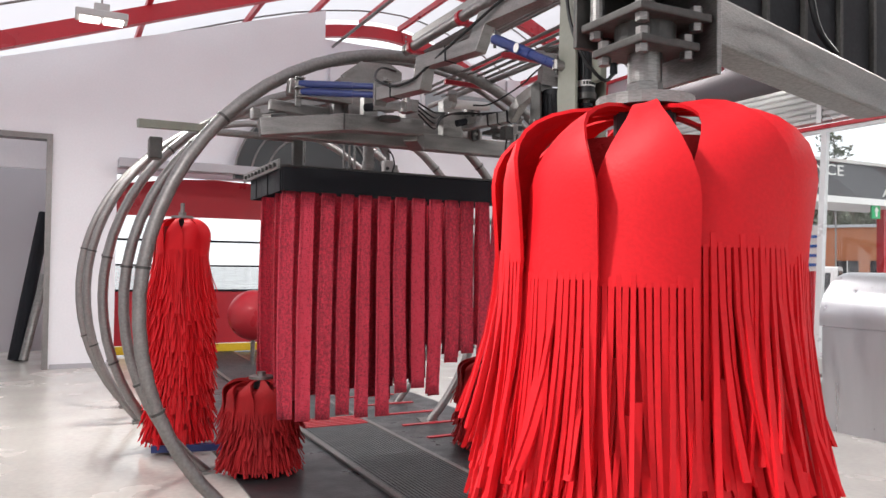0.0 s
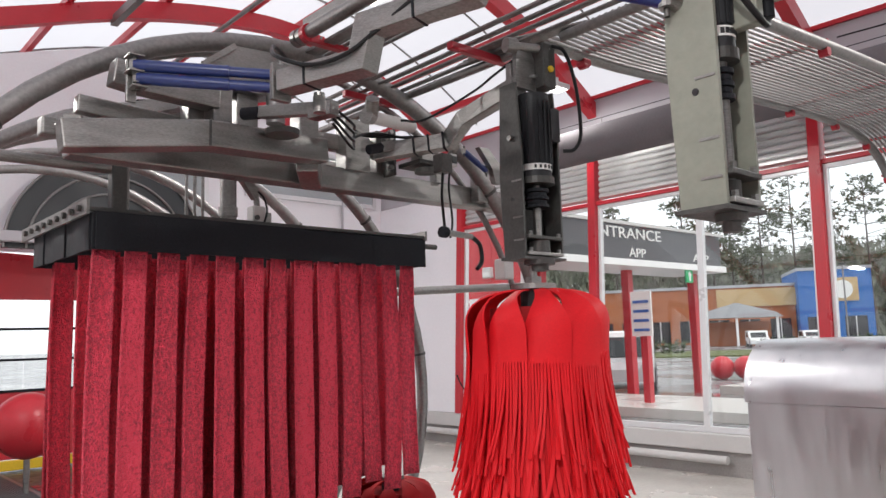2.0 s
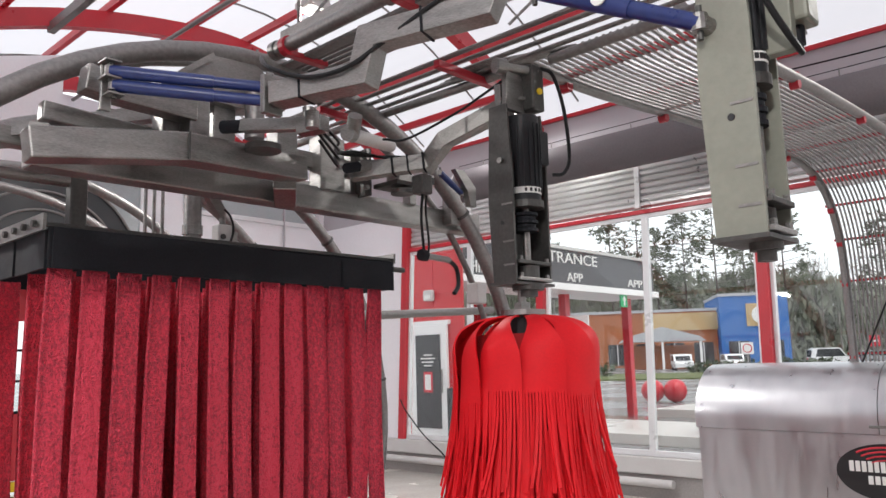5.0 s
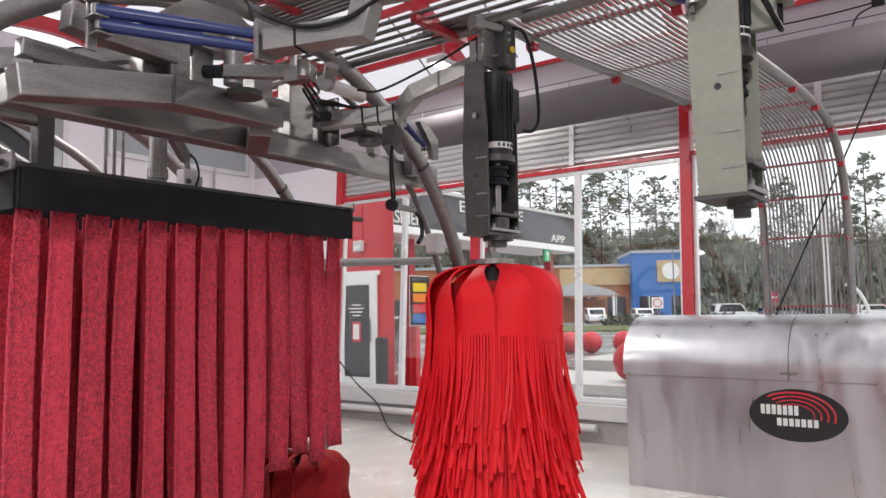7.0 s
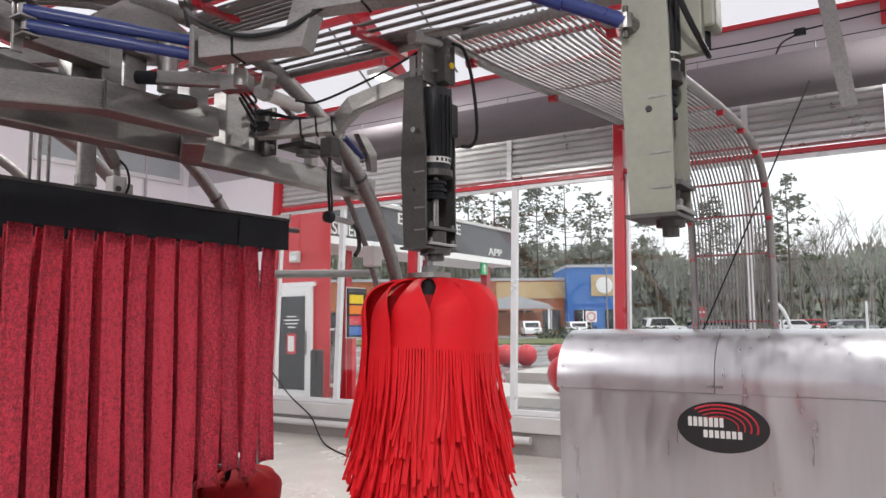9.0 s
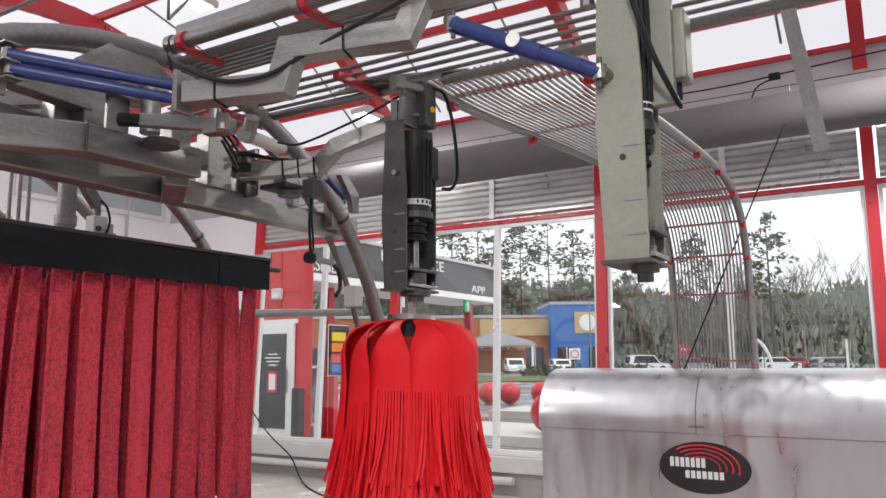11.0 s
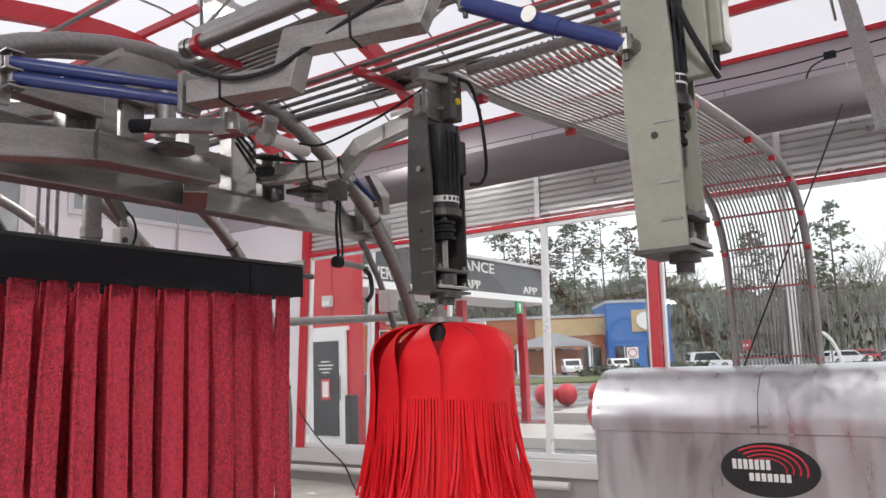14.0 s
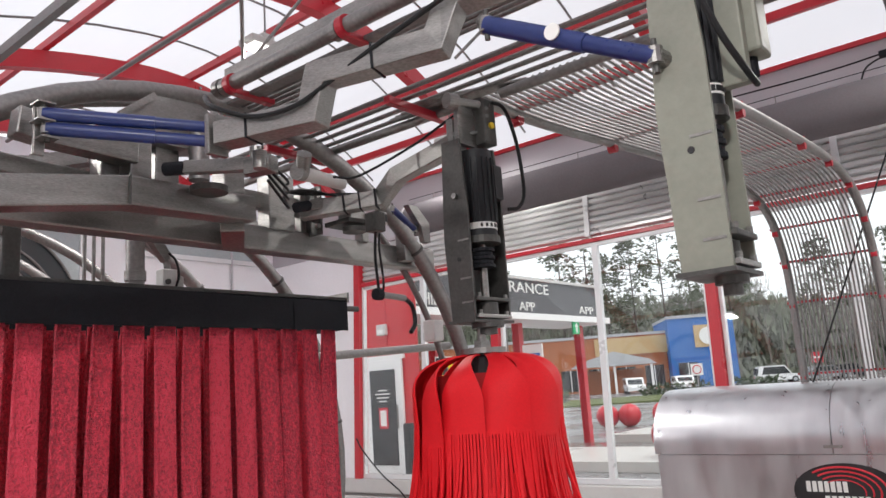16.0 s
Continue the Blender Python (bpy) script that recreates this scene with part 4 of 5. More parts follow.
part("cable", tube(smooth_line([(3.93, 9.0, 2.47), (3.76, 8.80, 2.42), (3.66, 8.62, 2.31), (3.70, 8.50, 2.255), (3.745, 8.38, 2.26), (3.79, 8.28, 2.315), (3.82, 8.15, 2.37), (3.86, 8.0, 2.43), (3.91, 7.85, 2.50), (3.97, 7.60, 2.56), (3.95, 7.46, 2.5), (3.95, 7.41, 2.3), (3.98, 7.37, 2.16), (4.05, 7.34, 2.075), (4.115, 7.36, 2.11)]), 0.0068), CABLE, arm2, "black cable")
act = holder("linear_actuator", "pale grey linear actuator with a black motor end", "actuator")
part("body", bar((3.807, 8.980, 2.252), (3.896, 8.660, 2.205), 0.036, 0.042, None, 0.004), STEEL, act)
part("motor_end", rod((3.777, 9.050, 2.259), (3.807, 8.980, 2.252), 0.022, None, 18), BLACK, act, "black motor end", True)
AX, AY, AZ = (3.896, 8.660, 2.205)
part("end_block", box_run([(AX - 0.03, AY + 0.09, AZ - 0.001), (AX, AY, AZ)], 0.046, 0.05, 0.004), STEEL, act)
part("mount", rod((AX - 0.02, AY + 0.06, AZ + 0.02), (AX - 0.02, AY + 0.06, AZ + 0.06), 0.018), STEEL, act)
act2 = holder("linear_actuator", "small grey actuator with a black motor end", "actuator")
part("body", bar((4.492, 9.200, 2.278), (4.718, 9.120, 2.320), 0.04, 0.042, None, 0.004), STEEL, act2)
part("motor_end", rod((4.423, 9.200, 2.258), (4.492, 9.200, 2.278), 0.021), BLACK, act2, "black motor end")
cyl = holder("air_cylinder", "pale grey round air cylinder with hoses", "cylinder")
part("body", rod((4.291, 9.000, 2.327), (4.580, 9.100, 2.360), 0.026, None, 18), LEDGE, cyl, "", True)
part("cap", rod((4.291, 9.000, 2.327), (4.256, 8.988, 2.323), 0.03, None, 18), STEEL, cyl)
part("elbow", rod((4.263, 8.950, 2.383), (4.291, 9.000, 2.327), 0.027, None, 18), STEEL, cyl, "", True)
for k in range(4):
    part("hose", tube(smooth_line([(3.98, 8.8, 2.2 + 0.02 * k), (4.1, 8.85, 2.14 + 0.03 * k), (4.25, 9.05, 2.25 + 0.01 * k), (4.45, 9.15 + 0.02 * k, 2.32), (4.75, 9.1, 2.30 + 0.015 * k)]), 0.005), CABLE, cyl)
noz = holder("valve_block", "small black valve with a hanging tap", "valve")
part("block", box(4.63, 4.69, 8.97, 9.03, 2.15, 2.23, 0.006), DARKSTEEL, noz)
part("hose", tube(smooth_line([(4.66, 9.0, 2.16), (4.65, 9.0, 2.05), (4.66, 9.0, 1.92)]), 0.006), CABLE, noz)
part("tap_body", rod((4.66, 9.0, 1.9), (4.85, 9.04, 1.9), 0.013), STEEL, noz)
part("tap_knob", disc((4.655, 9.0, 1.9), "x", 0.024, 0.03, None, 8), BLACK, noz)
part("tap_hose", tube(smooth_line([(4.85, 9.04, 1.9), (4.92, 9.06, 1.87), (4.93, 9.06, 1.8), (4.89, 9.05, 1.76)]), 0.01), CABLE, noz)
eye = holder("photo_sensor", "small square grey photo sensor under the elbow arm", "sensor")
part("body", box(4.79, 4.83, 9.09, 9.14, 2.215, 2.275, 0.006), LEDGE, eye)
part("window", box(4.796, 4.824, 9.086, 9.0895, 2.23, 2.262), PRINT_BLACK, eye)
part("arm", bar((4.81, 9.12, 2.27), (4.80, 9.05, 2.31), 0.02, 0.02), STEEL, eye)
part("cable", tube(smooth_line([(4.81, 9.12, 2.215), (4.80, 9.12, 2.12), (4.815, 9.12, 1.98), (4.80, 9.12, 1.90)]), 0.005), CABLE, eye)
rail = holder("cross_pipe", "dull steel cross pipe below the frame", "pipe")
part("pipe", rod((4.95, 10.0, 1.715), (6.3, 10.0, 1.79), 0.024), PIPE, rail)
part("junction_box", box(5.22, 5.29, 9.2, 9.27, 1.74, 1.84, 0.008), LEDGE, rail, "small pale junction box")

# pipe and tube bundle along the lane, above the machine
bundle = holder("tube_bundle", "bundle of thin steel tubes running along the lane overhead", "tubes")
for k in range(8):
    part("tube", tube([(4.47 + 0.034 * k, 5.5, 2.58 + 0.012 * (k % 2)), (4.47 + 0.034 * k, 9.9, 2.59 + 0.012 * (k % 2))], 0.0068, None, 8), PIPE, bundle)
part("edge_pipe", rod((4.74, 5.5, 2.57), (4.74, 8.4, 2.57), 0.02), PIPE, bundle)
part("edge_pipe", rod((4.72, 8.56, 2.57), (4.72, 10.2, 2.58), 0.018), PIPE, bundle)
for y in (6.8, 7.6, 8.7, 9.4):
    part("clamp", box(4.44, 4.78, y - 0.015, y + 0.015, 2.545, 2.575, 0.004), REDCLAMP, bundle, "red plastic clamp")
header = holder("header_pipe", "large header pipe with red clamps on a channel tray", "pipe")
part("pipe", rod((4.1, 5.5, 2.655), (4.1, 9.2, 2.67), 0.027, None, 18), PIPE, header, "", True)
part("tray", bar((4.185, 5.5, 2.63), (4.185, 9.3, 2.645), 0.05, 0.012), PIPE, header)
for k in range(6):
    part("tray_tube", rod((4.23 + 0.03 * k, 5.5, 2.64), (4.23 + 0.03 * k, 9.3, 2.652), 0.0085, None, 8), PIPE, header, "", True)
part("channel", bar((4.16, 5.5, 2.735), (4.16, 9.25, 2.75), 0.04, 0.042), STEEL, header)
for y in (7.4, 8.53, 9.13):
    part("clamp", rod((4.1, y, 2.665), (4.1, y + 0.028, 2.665), 0.038, None, 18), REDCLAMP, header, "red clamp")
    part("coupling", rod((4.1, y + 0.035, 2.665), (4.1, y + 0.06, 2.665), 0.034, None, 18), STEEL, header)
    part("clamp_foot", box(4.1, 4.28, y - 0.005, y + 0.035, 2.628, 2.65, 0.005), REDCLAMP, header)
part("end_flange", rod((4.1, 9.2, 2.67), (4.1, 9.23, 2.67), 0.036, None, 18), STEEL, header)
ladder = holder("slotted_channel", "slotted steel channel hanging from the roof", "channel")
part("channel", bar((6.45, 7.32, 3.42), (6.5, 7.2, 2.52), 0.012, 0.075, None, 0, (0, 1, 0)), PIPE, ladder)
part("channel", rod((6.45, 7.32, 3.4), (6.45, 7.32, 4.9), 0.02), PIPE, ladder)

# curved tube chute from the tray down to the steel cover
chute = holder("tube_chute", "curved chute of parallel steel tubes with red cross clamps", "tube rack")
SIDE = smooth_line([(4.76, 0, 2.6), (5.3, 0, 2.62), (6.4, 0, 2.72), (7.5, 0, 2.8), (8.15, 0, 2.8), (8.6, 0, 2.66), (8.83, 0, 2.38), (8.9, 0, 2.0), (8.9, 0, 1.3)], 5)
for k in range(21):
    y = 7.93 + 0.0285 * k
    sh = [(p.x, y + 0.055 * min(1, (p.x - 4.76) / 3.2), p.z) for p in SIDE]
    part("tube", tube([(4.5 + 0.01 * k, y + 0.25 + 0.01 * k, 2.6)] + sh if k > 12 else sh, 0.0072, None, 7), PIPE, chute, "", True)
for y in (7.9, 8.53):
    part("edge_pipe", tube([(p.x, y + 0.055 * min(1, (p.x - 4.76) / 3.2), p.z) for p in SIDE], 0.026, None, 12), PIPE, chute, "", True)
for i in (3, 8, 13, 17, 22, 27, 31, 35, 39):
    p, q = SIDE[i], SIDE[i + 1]
    n = Vector((q.z - p.z, 0, -(q.x - p.x))).normalized() * -0.014
    o = 0.055 * min(1, (p.x - 4.76) / 3.2)
    part("cross_clamp", bar((p.x + n.x, 7.88 + o, p.z + n.z), (p.x + n.x, 8.57 + o, p.z + n.z), 0.022, 0.016), REDCLAMP, chute, "red cross clamp")
    for y in (7.9, 8.53):
        part("clamp_knob", rod((p.x, y + o - 0.02, p.z - 0.03), (p.x, y + o + 0.02, p.z - 0.03), 0.024, None, 10), REDCLAMP, chute)
part("stay_rope", rod((9.0, 7.62, 3.4), (8.75, 8.5, 1.35), 0.007), CABLE, chute, "thin black stay rope")

# stainless cover box with a dark oval badge
cover = holder("steel_cover", "long brushed stainless cover with rounded top and oval badge", "machine cover")
prof = [(8.3, 0.0), (8.3, 0.90), (8.285, 0.905), (8.285, 0.95)] + [(8.72 - 0.44 * math.cos(a), 0.95 + 0.43 * math.sin(a)) for a in [math.pi / 2 * k / 12 for k in range(1, 13)]] + [(9.25, 1.38), (9.25, 0.0)]
part("lower_body", prism([(8.3, 0.0), (8.3, 0.9), (9.24, 0.9), (9.24, 0.0)], "y", 6.2, 9.585), STEEL_SHEET, cover)
part("lid", prism(prof[2:-1] + [(9.25, 0.905)], "y", 8.315, 9.6), STEEL_SHEET, cover, "", True)
part("lid", prism(prof[2:-1] + [(9.25, 0.905)], "y", 6.2, 8.31), STEEL_SHEET, cover, "", True)
part("latch", box(8.275, 8.29, 8.25, 8.37, 0.945, 0.965, 0.003), STEEL, cover)
badge = part("badge", prism([(8.27 + 0.335 * math.cos(math.tau * k / 40), 0.655 + 0.19 * math.sin(math.tau * k / 40)) for k in range(40)], "x", 8.292, 8.2995), PRINT_BLACK, cover, "black oval badge with white bars and red arcs")
for y0, y1, z0, z1 in ((8.26, 8.53, 0.655, 0.725), (8.13, 8.42, 0.575, 0.63)):
    n = 7
    for k in range(n):
        a, b = y0 + (y1 - y0) * k / n, y0 + (y1 - y0) * (k + 0.72) / n
        part("white_bar", box(8.288, 8.2918, a, b, z0, z1), PAPER, badge)
for k in range(4):
    r0 = 0.27 - 0.045 * k
    pts = [(8.289, 8.27 + 0.02 - r0 * math.sin(a) * 1.02, 0.655 + (0.165 - 0.028 * k) * math.cos(a)) for a in [-0.7 + 2.5 * j / 14 for j in range(15)]]
    part("red_arc", tube(pts, 0.0075 - 0.001 * k, None, 6), PRINT_RED, badge)

# beam beside the front brush
fb = holder("front_beam", "heavy stainless beam carrying the front brush", "machine beam")
part("beam", bar((3.3, 6.36, 1.96), (4.55, 6.64, 1.92), 0.1, 0.11, None, 0.008), STEEL, fb)
part("hanger", bar((3.2, 6.2, 2.1), (3.4, 6.4, 1.98), 0.1, 0.1, None, 0.006), STEEL, fb)


dark = holder("drive_unit", "dark grey ribbed drive unit with hoses over the front beam", "machine unit")
part("body", box(3.90, 4.85, 6.74, 6.86, 2.02, 2.52, 0.01), MOTOR, dark)
for k in range(5):
    x = 4.00 + 0.17 * k
    part("rib", box(x, x + 0.014, 6.72, 6.739, 2.04, 2.50), DARKSTEEL, dark)
part("hose", tube(smooth_line([(4.32, 6.7, 2.32), (4.36, 6.69, 2.14), (4.46, 6.7, 2.07)]), 0.01), CABLE, dark)
part("fitting", box(4.10, 4.19, 6.68, 6.739, 2.04, 2.09, 0.006), LEDGE, dark)

# lamps under the roof
def high_bay(x, y, z, drop, energy):
    l = holder("high_bay_lamp", "flat white LED lamp hanging under the roof on a rod", "lamp", "roof lamps")
    part("housing", box(x - 0.2, x + 0.2, y - 0.1, y + 0.1, z, z + 0.06, 0.012), LEDGE, l)
    for s in (-0.09, 0.09):
        part("diffuser", box(x + s - 0.075, x + s + 0.075, y - 0.08, y + 0.08, z - 0.012, z - 0.001), LED, l, "glowing diffuser")
    part("rod", rod((x, y, z + 0.06), (x, y, z + drop), 0.008), PIPE, l)
    part("driver", box(x - 0.06, x + 0.06, y - 0.05, y + 0.05, z + 0.06, z + 0.13, 0.008), LEDGE, l)
    d = bpy.data.lights.new("lamp_light", "AREA")
    d.energy, d.shape, d.size, d.size_y, d.color = energy, "RECTANGLE", 0.36, 0.16, (1, 0.98, 0.95)
    o = new("lamp_light", d)
    o.matrix_world = pose(x, y, z - 0.03)


LED = bpy.data.materials.new("LED diffuser")
LED.use_nodes = True
LED.node_tree.nodes["Principled BSDF"].inputs["Emission Color"].default_value = (1, 0.98, 0.95, 1)
LED.node_tree.nodes["Principled BSDF"].inputs["Emission Strength"].default_value = 4
# The lamps at y 6.6 and 6.5 are unseen, added to light the fronts.
for x, y, z, drop, energy in ((2.55, 12.0, 3.4, 0.75, 100), (6.25, 11.7, 4.4, 0.8, 90), (9.2, 12.1, 4.3, 0.5, 30), (8.35, 6.6, 4.25, 0.8, 90), (1.5, 6.5, 3.3, 0.6, 120)):
    high_bay(x, y, z, drop, energy)

# loose things at the exit and in the store room
ballm = holder("guide_ball", "large glossy red plastic ball by the exit", "ball")
bm = bmesh.new()
bmesh.ops.create_uvsphere(bm, u_segments=28, v_segments=16, radius=0.34)
bmesh.ops.translate(bm, vec=(4.65, 15.5, 0.7), verts=bm.verts)
part("ball", bm, REDPAINT, ballm, "", True)
part("stand", rod((4.65, 15.5, 0.012), (4.65, 15.5, 0.4), 0.03), STEEL, ballm)
part("rod", rod((4.9, 15.2, 0.012), (4.9, 15.2, 1.0), 0.015), WHITE, ballm)
lean = holder("rolled_mat", "black rolled mat leaning in the doorway", "mat")
part("roll", rod((1.75, 17.2, 0.02), (2.08, 17.6, 2.1), 0.09), BLACK, lean)
part("tube", rod((1.86, 17.1, 0.02), (2.1, 17.3, 1.2), 0.06), STEEL, lean)
hang = holder("hanging_cable", "thin black cable hanging from the roof rib", "cable")
part("cable", tube(smooth_line([(1.5, 14.85, 4.0), (1.52, 14.85, 3.0), (1.48, 14.85, 2.0), (1.5, 14.85, 1.2)]), 0.012), CABLE, hang)
blue_base = holder("roller_base", "small blue framed roller base on the floor", "machine base")
part("bar", bar((2.9, 10.95, 0.05), (3.5, 10.8, 0.05), 0.05, 0.05), BLUE, blue_base)
part("block", box(3.0, 3.2, 10.95, 11.2, 0.0, 0.22, 0.01), STEEL, blue_base)
tank = holder("chemical_box", "grey control box high on the pipe arch", "control box")
part("box", box(2.78, 2.86, 10.3, 10.42, 2.06, 2.2, 0.008), DARKSTEEL, tank)
part("arm", bar((2.7, 10.2, 2.26), (3.2, 10.3, 2.28), 0.05, 0.05), GREYPAINT, tank)
floorhose = holder("floor_cable", "thin black cable trailing over the floor", "cable")
part("cable", tube(smooth_line([(9.86, 14.6, 0.95), (9.82, 14.45, 0.8), (9.8, 14.1, 0.5), (9.76, 13.7, 0.26), (9.6, 13.4, 0.05), (9.2, 12.9, 0.012), (8.8, 12.2, 0.012), (8.6, 11.4, 0.012)]), 0.01), CABLE, floorhose)
tagged(part("wall_pipe", rod((9.82, 10.6, 0.17), (9.82, 16.5, 0.17), 0.042, None, 18), LEDGE, None, "", True), "pale grey pipe along the foot of the kerb", "pipe")

# ---- outside, seen through the glazing ----
structure("ground", box(-400, 500, -400, 500, -0.4, -0.2), ASPHALT, "wet grey asphalt car park with soft reflections", "ground")
structure("pavement_1", box(10.16, 13.2, -4, 30, -0.2, -0.06, 0.01), PAVING, "wet pale concrete walk outside the windows", "pavement")
structure("pavement_2", box(15.6, 18.4, -4, 19, -0.2, 0.0, 0.01), PAVING, "wet pale concrete island with a kerb", "pavement")
structure("pavement_3", box(21.5, 24.5, -4, 17, -0.2, 0.02, 0.01), PAVING, "wet pale concrete island with a kerb", "pavement")
structure("road", box(18.41, 21.49, -8, 30, -0.2, -0.188), material("dark wet drive lane", (0.2, 0.2, 0.2), 0.15, 0, 0.2, 0.4), "wet drive lane", "road")


def sphere(x, y, r, z, mat, label, name="bollard_ball", cat="bollard"):
    b = bmesh.new()
    bmesh.ops.create_uvsphere(b, u_segments=22, v_segments=12, radius=r)
    bmesh.ops.translate(b, vec=(x, y, z + r), verts=b.verts)
    return tagged(part(name, b, mat, None, "", True), label, cat, "red ball bollards")


for x, y, r in ((27.6, 19.3, 0.4), (28.2, 18.3, 0.4), (27.3, 20.0, 0.4)):
    sphere(x, y, r, -0.2, REDPAINT, "red concrete ball bollard beside the drive lane")
sphere(16.4, 12.95, 0.4, 0.0, REDPAINT, "red concrete ball bollard on the pale island")
sphere(16.2, 11.6, 0.4, 0.0, REDPAINT, "red concrete ball bollard on the pale island")

cash = holder("cashier_building", "red clad kiosk with a white framed glass door", "building")
part("wall", prism([(13.5, 16.6), (13.75, 16.8), (18, 21.5), (18, 24), (13.5, 24)], "z", -0.2, 5.6), FACADE_RED, cash)
for k in range(5):
    part("panel_joint", box(13.485, 13.499, 16.9, 22, 0.9 + k * 0.95, 0.92 + k * 0.95), PRINT_RED, cash)
for k in range(4):
    part("panel_joint", box(13.484, 13.498, 17.4 + k * 1.2, 17.42 + k * 1.2, -0.2, 5.6), PRINT_RED, cash)
door = part("door", box(13.42, 13.48, 17.0, 18.02, 0.0, 2.17, 0.01), WHITE, cash, "white framed glass door")
part("glass", box(13.40, 13.418, 17.17, 17.84, 0.16, 1.98), DARKGLASS, door)
part("handle", rod((13.37, 17.1, 0.85), (13.37, 17.1, 1.3), 0.018), STEEL, door)
part("poster", box(13.39, 13.399, 17.38, 17.62, 0.85, 1.25), PRINT_RED, door)
part("poster_text", box(13.385, 13.3895, 17.42, 17.58, 0.9, 1.2), PAPER, door)
for k, w in enumerate((0.1, 0.16, 0.2, 0.12)):
    part("text_bar", box(13.39, 13.399, 17.5 - w, 17.5 + w, 1.36 + k * 0.07, 1.385 + k * 0.07), PAPER, door)
part("lintel", box(13.44, 13.5, 16.95, 18.1, 2.175, 2.26), WHITE, cash)
lamp_box = part("wall_lamp", box(13.4, 13.5, 17.36, 17.6, 2.66, 2.88, 0.02), LEDGE, cash)
part("lens", box(13.385, 13.399, 17.40, 17.56, 2.69, 2.78), PAPER, lamp_box)
tagged(part("litter_bin", box(13.16, 13.36, 16.62, 16.8, -0.06, 0.95, 0.03), MOTOR), "dark grey litter bin beside the kiosk door", "bin")

band = holder("sign_canopy", "long dark grey sign canopy with white lettering and pale edge", "canopy")
part("band", box(13.9, 22.05, 17.0, 18.4, 3.2, 4.02), SIGN_GREY, band)
part("top_edge", box(13.8, 22.15, 16.94, 18.5, 4.02, 4.1, 0.01), LEDGE, band)
part("soffit", box(13.8, 22.15, 16.9, 18.5, 3.04, 3.2, 0.01), WHITE, band)
for x in (15.3, 18.6, 21.7):
    part("post", box(x - 0.1, x + 0.1, 17.6, 17.8, -0.2, 3.04), REDPAINT, band)


def lettering(text, x, y, z, size, mat, parent, rot=(90, 0, 0)):
    c = bpy.data.curves.new("letters", "FONT")
    c.body, c.size, c.extrude, c.align_x = text, size, 0.01, "CENTER"
    c.materials.append(mat)
    o = new("letters", c)
    o.matrix_world = pose(x, y, z, *rot)
    dg = bpy.context.evaluated_depsgraph_get()
    me = bpy.data.meshes.new_from_object(o.evaluated_get(dg))
    m = o.matrix_world.copy()
    bpy.data.objects.remove(o)
    n = new("letters", me)
    n.parent = parent
    n.matrix_world = m
    if not me.materials:
        me.materials.append(mat)
    return n


for text, x0, x1, z0, z1 in (("CASHIER", 13.53, 14.9, 3.26, 3.52), ("ENTRANCE", 16.3, 19.1, 3.7, 3.96), ("APP", 17.72, 18.41, 3.27, 3.48), ("APP", 20.59, 21.38, 3.28, 3.48)):
    word = lettering(text, 0, 0, 0, 1.0, PAPER, band)
    xs = [v.co.x for v in word.data.vertices]
    ys = [v.co.y for v in word.data.vertices]
    kx, ky = (x1 - x0) / (max(xs) - min(xs)), (z1 - z0) / (max(ys) - min(ys))
    for v in word.data.vertices:
        v.co.x, v.co.y = (v.co.x - min(xs)) * kx, (v.co.y - min(ys)) * ky
    word.matrix_world = pose(x0, 16.985, z0, 90, 0, 0)
for x, z in ((13.75, 2.72), (20.28, 2.72)):
    g = part("arrow_panel", box(x - 0.16, x + 0.16, 16.94, 16.99, z, z + 0.34), GREEN, band, "green lane arrow panel")
    part("arrow", prism([(x - 0.03, z + 0.04), (x + 0.03, z + 0.04), (x + 0.03, z + 0.18), (x + 0.09, z + 0.18), (x, z + 0.3), (x - 0.09, z + 0.18), (x - 0.03, z + 0.18)], "y", 16.93, 16.939), PAPER, g)
menu = holder("menu_board", "pay lane menu board with coloured panels on a red post", "sign")
part("post", box(14.68, 14.82, 17.01, 17.15, -0.2, 2.0), REDPAINT, menu)
board = part("panel", box(14.49, 15.1, 16.96, 17.005, 1.15, 2.17, 0.006), PRINT_BLACK, menu, "black menu panel with white margin")
part("margin", box(14.47, 15.12, 17.0055, 17.0095, 1.13, 2.19), PAPER, board)
for k, mt in enumerate((PRINT_BLUE, PRINT_RED, PRINT_ORANGE, PRINT_YELLOW)):
    part("price_panel", box(14.53, 14.98, 16.95, 16.959, 1.19 + k * 0.22, 1.37 + k * 0.22), mt, board)
menu2 = holder("lane_sign", "white lane sign panel on a red post", "sign")
part("post", box(16.55, 16.7, 15.87, 16.03, -0.0, 2.2), REDPAINT, menu2)
part("panel", box(16.5, 16.54, 15.7, 16.2, 1.4, 2.35), PAPER, menu2)
for k in range(4):
    part("text_bar", box(16.49, 16.499, 15.76, 16.14, 1.5 + k * 0.2, 1.56 + k * 0.2), PRINT_BLUE, menu2)

# shops across the car park
FWD, RGT = Vector((0.8465, 0.5325, 0)), Vector((0.5325, -0.8465, 0))
SHOP_TURN = math.degrees(math.atan2(RGT.y, RGT.x))


def across(d, s):
    """A place d metres out from the hall along the open side and s metres to its side."""
    return Vector((2.3, 6.96, 0)) + FWD * d + RGT * s


